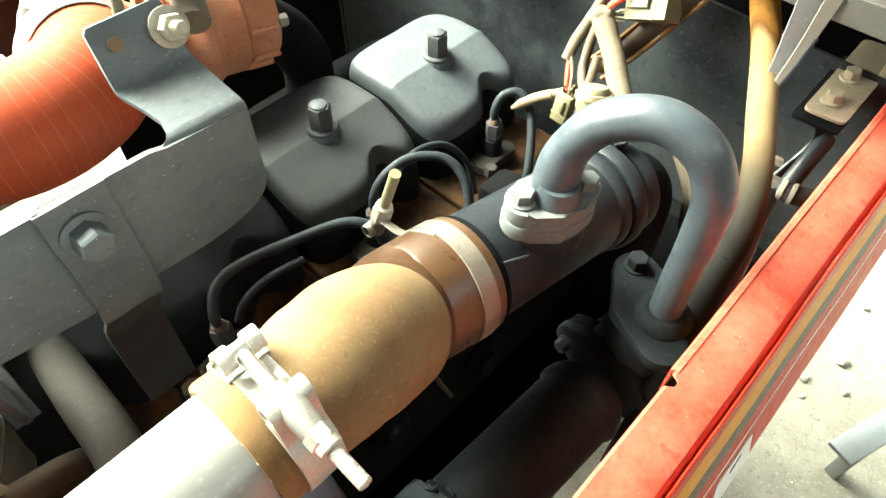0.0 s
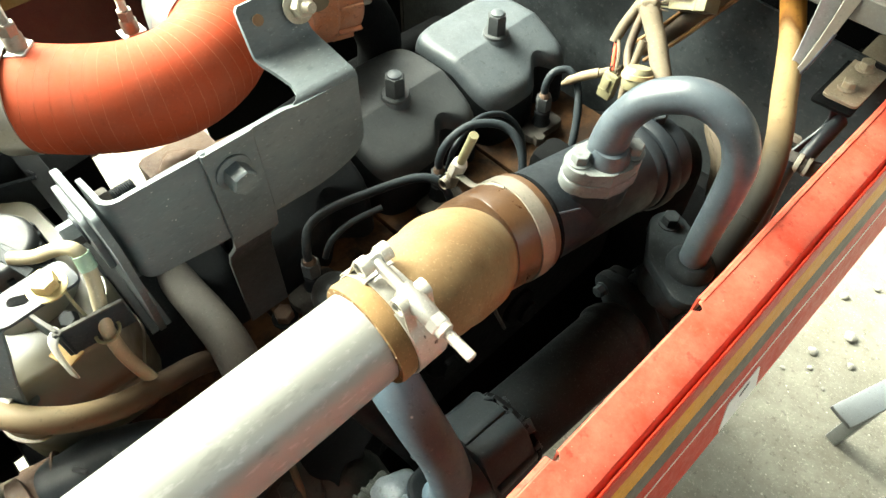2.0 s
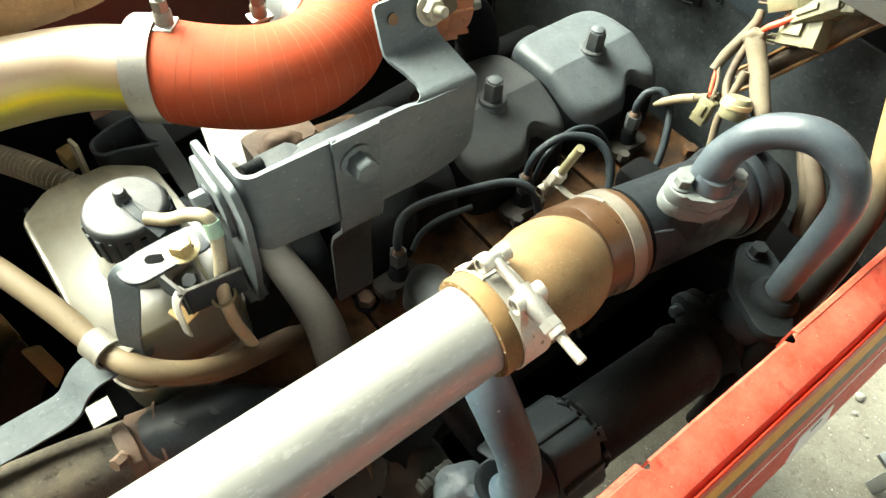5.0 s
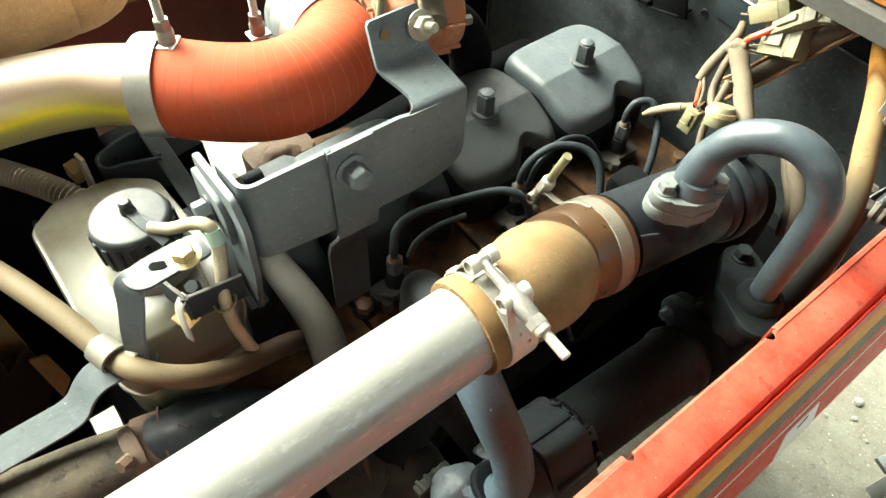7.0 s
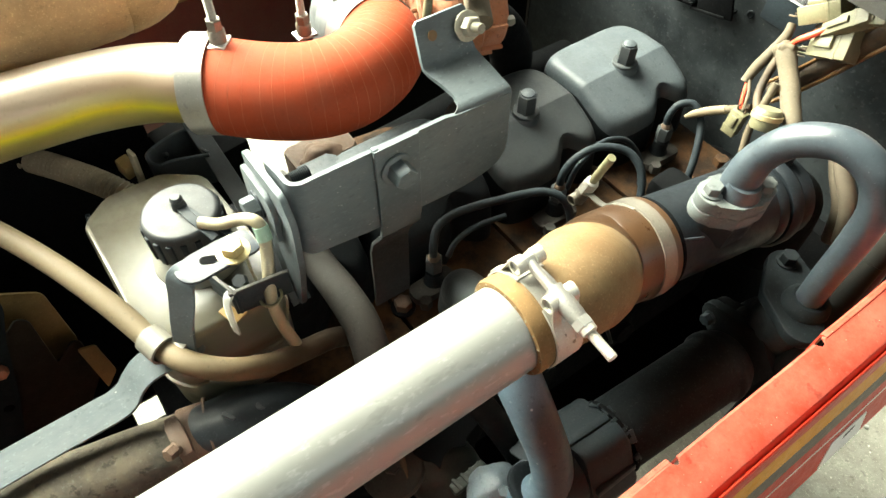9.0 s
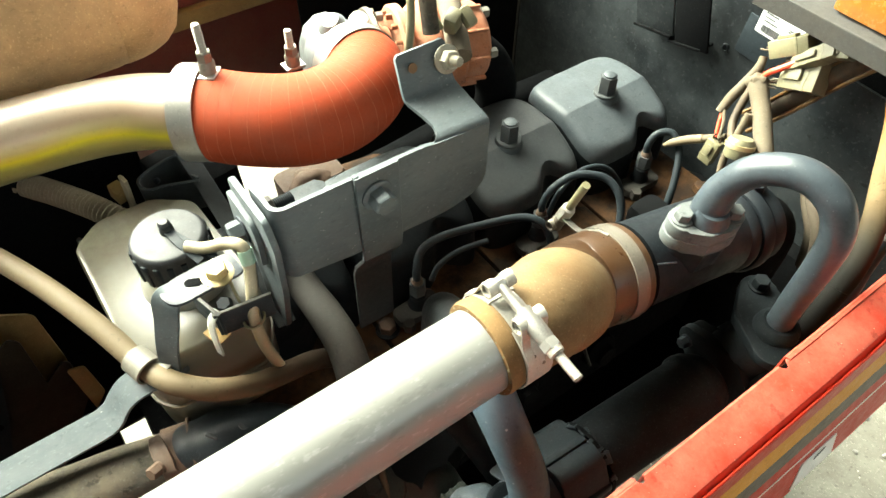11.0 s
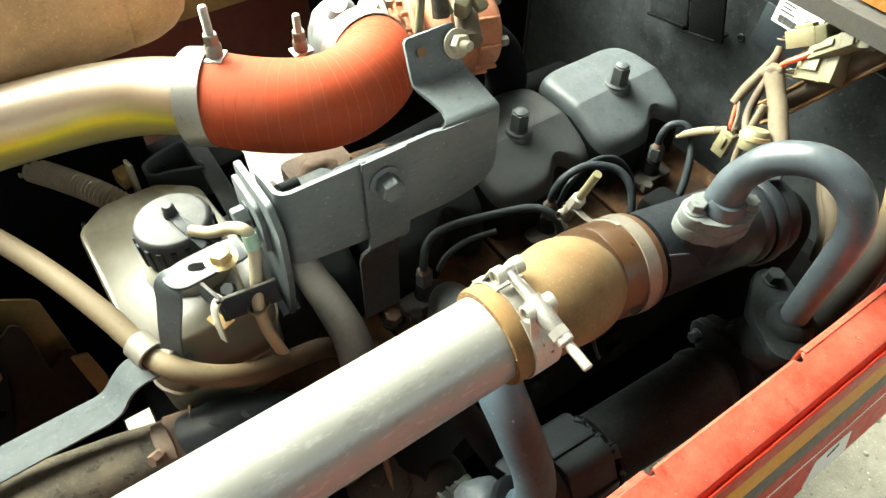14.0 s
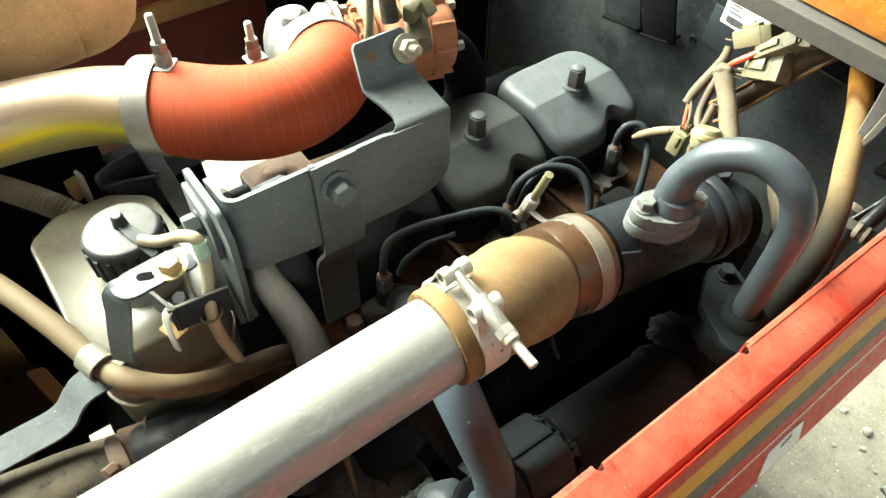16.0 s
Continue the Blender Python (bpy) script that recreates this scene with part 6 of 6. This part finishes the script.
# ---- right-hand rear corner ----
def rear_tube():
    t = thing("breather_tube", (0.2, 0.2, 0.9), "tan breather tube, amber at the top and near black below", "tube")
    pts = [(0.099, 0.325, 1.200), (0.115, 0.310, 1.176), (0.136, 0.290, 1.151), (0.163, 0.250, 1.123), (0.187, 0.210, 1.104), (0.203, 0.170, 1.083), (0.208, 0.140, 1.042), (0.214, 0.110, 0.985), (0.216, 0.085, 0.895), (0.215, 0.075, 0.80)]
    fine = glide(pts, 10)
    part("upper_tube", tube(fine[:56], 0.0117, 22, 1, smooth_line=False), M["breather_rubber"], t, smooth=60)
    part("lower_tube", tube(fine[55:], 0.0117, 22, 1, smooth_line=False), M["breather_rubber"], t, "near-black lower length", smooth=60)


rear_tube()


def hinge_plate():
    h = thing("latch_bracket", (0.2, 0.34, 1.05), "beige primed latch plate bolted to a dark angle", "bracket")
    m = basis((0.195, 0.345, 1.100), (-0.05, -0.05, 1), (0.0, 1.0, 0))
    part("angle", plate(rounded([(-0.046, -0.020), (0.060, -0.020), (0.060, 0.020), (-0.046, 0.020)], 0.003), 0.003, m, 0.0006), M["engine_dark"], h)
    pl = part("latch_plate", plate(rounded([(-0.036, -0.020), (0.090, -0.020), (0.090, 0.015), (-0.036, 0.015)], 0.006), 0.003, m @ pose(0, 0, 0.0035), 0.0006), M["primer_beige"], h)
    for x, y in ((-0.014, 0.000), (0.025, 0.001)):
        p = m @ Vector((x, y, 0.0065))
        bolt(pl, p, m.to_3x3() @ Vector((0, 0, 1)), 0.0120, 0.007, M["primer_beige"], 0.0095)
    part("hook", strap([m @ Vector((0.040, -0.024, 0.006)), m @ Vector((0.045, -0.024, 0.020)), m @ Vector((0.060, -0.022, 0.024)), m @ Vector((0.090, -0.020, 0.022))], m.to_3x3() @ Vector((0, 1, 0)), 0.016, 0.002, 5), M["primer_beige"], h)
    part("leg", strap([(0.192, 0.315, 1.097), (0.203, 0.312, 1.092), (0.204, 0.306, 1.072), (0.196, 0.285, 1.050), (0.190, 0.265, 1.030)], (0.5, 0.85, 0), 0.022, 0.003, 5), M["manifold_paint"], h)
    part("leg_bolt", hex_head((0.188, 0.290, 1.055), (-0.8, -0.4, 0.3), 0.010, 0.010), M["dull_steel"], h, smooth=25)
    g = thing("galvanised_strip", (0.16, 0.28, 1.13), "scratched galvanised sheet strip with folded edge", "strip")
    part("strip", strap([(0.153, 0.258, 1.118), (0.156, 0.270, 1.145), (0.157, 0.280, 1.175), (0.156, 0.288, 1.225)], (0.8, 0.3, -0.25), 0.022, 0.0015, 5, widths=[0.005, 0.014, 0.022, 0.028]), M["galvanised"], g)
    part("folded_layer", strap([(0.1555, 0.2560, 1.117), (0.1610, 0.2680, 1.145), (0.1650, 0.2770, 1.178), (0.1680, 0.2830, 1.215)], (0.75, 0.25, -0.2), 0.010, 0.0012, 5, widths=[0.003, 0.007, 0.009, 0.012]), M["dusty_bolt"], g)
    part("folded_edge", tube([(0.154, 0.256, 1.116), (0.163, 0.270, 1.145), (0.169, 0.280, 1.180)], 0.0020, 10, 5), M["brace_steel"], g)
    z = thing("cable_branch", (0.21, 0.26, 1.0), "dark cable branch bound with a grey tie", "wiring")
    part("cable", tube([(0.170, 0.255, 1.055), (0.195, 0.258, 1.058), (0.215, 0.262, 1.056), (0.235, 0.28, 1.05)], 0.0085, 14, 6), M["dark_hose"], z)
    part("tie", torus_band((0.203, 0.259, 1.058), (1, 0.15, 0), 0.0086, 0.005, 0.0014, 20), M["dusty_bolt"], z)
    part("tie", torus_band((0.212, 0.261, 1.057), (1, 0.15, 0), 0.0086, 0.004, 0.0014, 20), M["dusty_bolt"], z)
    part("drop_cable", tube([(0.192, 0.258, 1.056), (0.196, 0.240, 1.030), (0.204, 0.215, 1.000), (0.208, 0.19, 0.95)], 0.0125, 16, 6), M["manifold_paint"], z)
    part("upper_cable", tube([(0.205, 0.262, 1.058), (0.207, 0.285, 1.075), (0.208, 0.31, 1.085)], 0.008, 14, 5), M["manifold_paint"], z)


hinge_plate()


def ledge():
    l = thing("battery_ledge", (0.06, 0.27, 1.18), "weathered steel ledge with an amber block on it", "ledge")
    m = Matrix(((1, 0, 0, 0), (0, 1, 0, 0), (0, 0, 1, 1.195), (0, 0, 0, 1)))
    part("plate", plate(rounded([(-0.060, 0.295), (0.30, 0.288), (0.30, 0.46), (-0.060, 0.46)], 0.004), 0.004, m @ pose(0, 0, 0.014), 0.0008), M["ledge_steel"], l)
    part("front_lip", strap([(-0.060, 0.292, 1.205), (0.10, 0.2885, 1.205), (0.300, 0.285, 1.205)], (0, 0, 1), 0.022, 0.004, 4), M["ledge_steel"], l)
    b = thing("amber_block", (0.08, 0.36, 1.215), "glossy amber wooden block on the ledge", "block")
    part("block", box((0.20, 0.10, 0.05), pose(0.115, 0.358, 1.240, 0, 0, -2), 0.004), M["orange_varnish"], b)
    c = thing("label_sticker", (-0.06, 0.374, 1.12), "white printed sticker with small bars", "sticker")
    part("backing", box((0.075, 0.003, 0.055), pose(-0.065, 0.3745, 1.105, 0, 4, 0), 0.001), M["black_plastic"], c)
    q = pose(-0.056, 0.372, 1.134, 90, 0, 0) @ pose(0, 0, 0, 0, 0, -3)
    part("paper", plate(rounded([(-0.030, -0.017), (0.030, -0.017), (0.030, 0.017), (-0.030, 0.017)], 0.002), 0.0008, q, 0), M["label_white"], c)
    rng = random.Random(3)
    x = -0.022
    while x < 0.010:
        w = rng.uniform(0.0006, 0.0016)
        part("bar", box((w, 0.009, 0.0004), q @ pose(x, -0.009, 0.0012), 0), M["ink"], c)
        x += w + rng.uniform(0.0007, 0.0014)
    for k, (x, y, w) in enumerate(((-0.015, 0.011, 0.018), (-0.017, 0.006, 0.014), (-0.014, 0.001, 0.020), (0.018, 0.006, 0.014), (0.018, 0.0035, 0.014))):
        part("text_bar", box((w, 0.0016, 0.0004), q @ pose(x, y, 0.0012), 0), M["ink"], c)


ledge()


def bulkhead_clip():
    b = thing("bulkhead_clip", (-0.21, 0.33, 1.04), "black folded steel clip on the bulkhead", "bracket")
    part("flap", box((0.066, 0.004, 0.075), pose(-0.222, 0.345, 1.098, 8, -9, 0), 0.001), M["firewall_paint"], b, "blue-grey painted flap")
    part("flap_underside", box((0.066, 0.032, 0.004), pose(-0.218, 0.360, 1.060, 0, -9, 0), 0.001), M["engine_dark"], b)
    part("web", box((0.054, 0.004, 0.085), pose(-0.160, 0.346, 1.106, 6, -12, 0), 0.001), M["engine_dark"], b, "black folded web")
    part("web_underside", box((0.054, 0.030, 0.004), pose(-0.162, 0.361, 1.064, 0, -12, 0), 0.001), M["engine_dark"], b)
    # a dark disc drawn for the dark inside of a hole
    solo("bulkhead_rivet", lathe([(0.006, 0), (0.0055, 0.0012), (0.004, 0.0018), (0.0035, 0.0010), (0, 0.0008)], (-0.118, 0.377, 1.074), (0, -1, 0), 14), M["dark_paint"], "small domed disc, coloured dark to stand for a bulkhead hole", "rivet")


bulkhead_clip()


def harness():
    w = thing("wiring_harness", (-0.02, 0.28, 1.0), "dusty taped wiring harness with cream connectors", "wiring")

    def conn(at, axis, side, size, name="connector"):
        m = basis(at, axis, side)
        c = part(name, box(size, m, 0.0008), M["cream_plastic"], w, "cream plastic connector")
        part("collar", box((size[0] * 1.05, size[1] * 1.05, size[2] * 0.08), m @ pose(0, 0, size[2] * 0.20), 0.0006), M["cream_plastic"], c)
        part("latch", box((size[0] * 0.40, size[1] * 0.22, size[2] * 0.45), m @ pose(0, size[1] * 0.58, -size[2] * 0.12), 0.0006), M["cream_plastic"], c)
        for k in (-1, 1):
            part("wire", tube([m @ Vector((k * size[0] * 0.25, 0, -size[2] * 0.5)), m @ Vector((k * size[0] * 0.32, 0.001, -size[2] * 0.62)), m @ Vector((k * size[0] * 0.2, 0.003, -size[2] * 0.8))], 0.0012, 8, 4), M["loom_dark"], c)
        return c

    conn((-0.016, 0.338, 1.146), (0.80, 0.0, 0.60), (0.2, 0.9, 0), (0.026, 0.020, 0.050))
    conn((0.018, 0.325, 1.155), (0.66, -0.1, 0.72), (0, 0.5, 1), (0.018, 0.016, 0.058))
    conn((0.014, 0.330, 1.124), (0.75, -0.1, 0.35), (0, 0.5, 1), (0.034, 0.024, 0.048))
    conn((0.040, 0.322, 1.172), (0.80, -0.2, 0.45), (0, 0.5, 1), (0.012, 0.012, 0.034))
    part("red_wire", tube([(0.000, 0.322, 1.138), (-0.010, 0.316, 1.127), (-0.020, 0.314, 1.116), (-0.028, 0.313, 1.100)], [0.0034, 0.0036, 0.0032], 10, 6), M["red_wire"], w)
    for k in range(4):
        part("thin_wire", tube([(-0.004, 0.326 - 0.004 * k, 1.112 - 0.003 * k), (-0.014, 0.320 - 0.003 * k, 1.108 - 0.002 * k), (-0.024, 0.316, 1.100)], 0.0012, 8, 5), M["loom_dark" if k % 2 else "cream_plastic"], w)
    part("taped_branch", tube([(-0.031, 0.317, 1.104), (-0.026, 0.312, 1.099), (-0.012, 0.302, 1.090), (0.005, 0.290, 1.080), (0.022, 0.276, 1.069), (0.040, 0.262, 1.058), (0.048, 0.255, 1.045)], [0.0080, 0.0118, 0.0105, 0.0110, 0.0105, 0.0095], 18, 8), M["loom_tape"], w)
    part("taped_knot", lump((-0.026, 0.311, 1.100), (0.0125, 0.0115, 0.0105), 5.0, 0.35), M["loom_tape"], w, smooth=60)
    part("branch", tube([(-0.044, 0.336, 1.116), (-0.040, 0.326, 1.104), (-0.043, 0.313, 1.085), (-0.046, 0.300, 1.068), (-0.046, 0.288, 1.053)], [0.0048, 0.0062, 0.0066, 0.0058], 14, 8), M["loom_tape"], w)
    part("branch", tube([(-0.030, 0.314, 1.098), (-0.029, 0.304, 1.083), (-0.026, 0.292, 1.068), (-0.020, 0.280, 1.055), (-0.008, 0.266, 1.050), (0.006, 0.256, 1.050)], 0.0050, 14, 8), M["loom_dark"], w)
    loom = [(-0.030, 0.332, 1.030), (-0.006, 0.338, 1.062), (0.017, 0.343, 1.098), (0.044, 0.348, 1.142), (0.084, 0.353, 1.200)]
    lm = part("main_loom", tube(loom, [0.0095, 0.0115, 0.0130, 0.0130], 18, 8), M["loom_dark"], w, "dark varnished main loom")
    for dx, dz, r in ((-0.0095, 0.0070, 0.0022), (0.0095, -0.0085, 0.0028)):
        part("amber_seam", tube([(x + dx, y - 0.0065, z + dz) for x, y, z in loom], r, 8, 8), M["stained_tube"], lm, "amber varnished seam")
    conn((-0.024, 0.262, 1.018), (-0.05, -0.15, -1), (1, 0, 0), (0.018, 0.014, 0.032))
    part("pair", tube([(-0.028, 0.268, 1.034), (-0.036, 0.278, 1.046), (-0.044, 0.290, 1.056)], 0.0024, 8, 6), M["red_wire"], w)
    part("pair", tube([(-0.023, 0.267, 1.034), (-0.030, 0.278, 1.048), (-0.042, 0.290, 1.058)], 0.0022, 8, 6), M["loom_tape"], w)
    sw = part("sender", lathe([(0, 0), (0.014, 0), (0.0160, 0.004), (0.0160, 0.020), (0.013, 0.024), (0, 0.024)], (0.018, 0.243, 1.048), (-0.25, 0.35, 1), 22), M["cream_plastic"], w, "cream round sender plug")
    part("sender_band", torus_band((0.0145, 0.248, 1.062), (-0.25, 0.35, 1), 0.0167, 0.006, 0.0010, 24), M["brass"], sw)
    part("pale_cable", tube([(-0.006, 0.280, 1.080), (-0.002, 0.264, 1.050), (0.000, 0.254, 1.025), (0.010, 0.245, 0.995)], 0.0046, 12, 8), M["loom_tape"], w)
    part("glow_lead", tube([(-0.045, 0.272, 1.018), (-0.062, 0.268, 1.006), (-0.078, 0.264, 0.992), (-0.088, 0.260, 0.982)], [0.0058, 0.0060, 0.0056, 0.0030], 12, 6), M["tan_tube"], w)
    part("glow_lead", tube([(-0.020, 0.280, 1.034), (-0.045, 0.272, 1.018)], 0.0050, 12, 3), M["loom_tape"], w)


harness()


def back_hoses():
    h = thing("heater_hose", (0.12, 0.27, 0.98), "grey-brown heater hoses behind the bent pipe", "hose")
    part("hose", tube([(0.085, 0.285, 1.062), (0.112, 0.268, 1.040), (0.140, 0.258, 1.012), (0.155, 0.254, 0.97)], 0.0095, 18, 8), M["dirty_tube"], h)
    part("hose", tube([(0.080, 0.300, 1.045), (0.105, 0.282, 1.022), (0.130, 0.272, 0.994), (0.142, 0.268, 0.95)], 0.0095, 18, 8), M["dirty_tube"], h)
    solo("cable_tie", tube([(0.072, -0.045, 1.000), (0.080, -0.040, 0.965), (0.086, -0.030, 0.930)], 0.0022, 8, 6), M["black_plastic"], "thin black cable tie under the boot", "cable tie")
    solo("frame_rail", box((0.05, 1.30, 0.10), pose(0.12, -0.05, 0.62), 0.008), M["engine_dark"], "dark chassis frame rail beside the engine", "frame rail")
    solo("bell_housing", box((0.34, 0.10, 0.30), pose(0.06, 0.40, 0.72), 0.03), M["engine_dark"], "dark bell housing behind the engine", "housing")


back_hoses()


def step_bar():
    s = thing("footstep", (0.50, 0.72, 0.0), "pale blue-grey galvanised step bar beside the machine", "step")
    part("tread", box((0.26, 0.05, 0.012), pose(0.515, 0.72, 0.300, 0, 0, 70), 0.003), M["galvanised"], s)
    part("leg", box((0.03, 0.03, 0.30), pose(0.53, 0.76, 0.145, 0, 0, 70), 0.003), M["galvanised"], s)


step_bar()
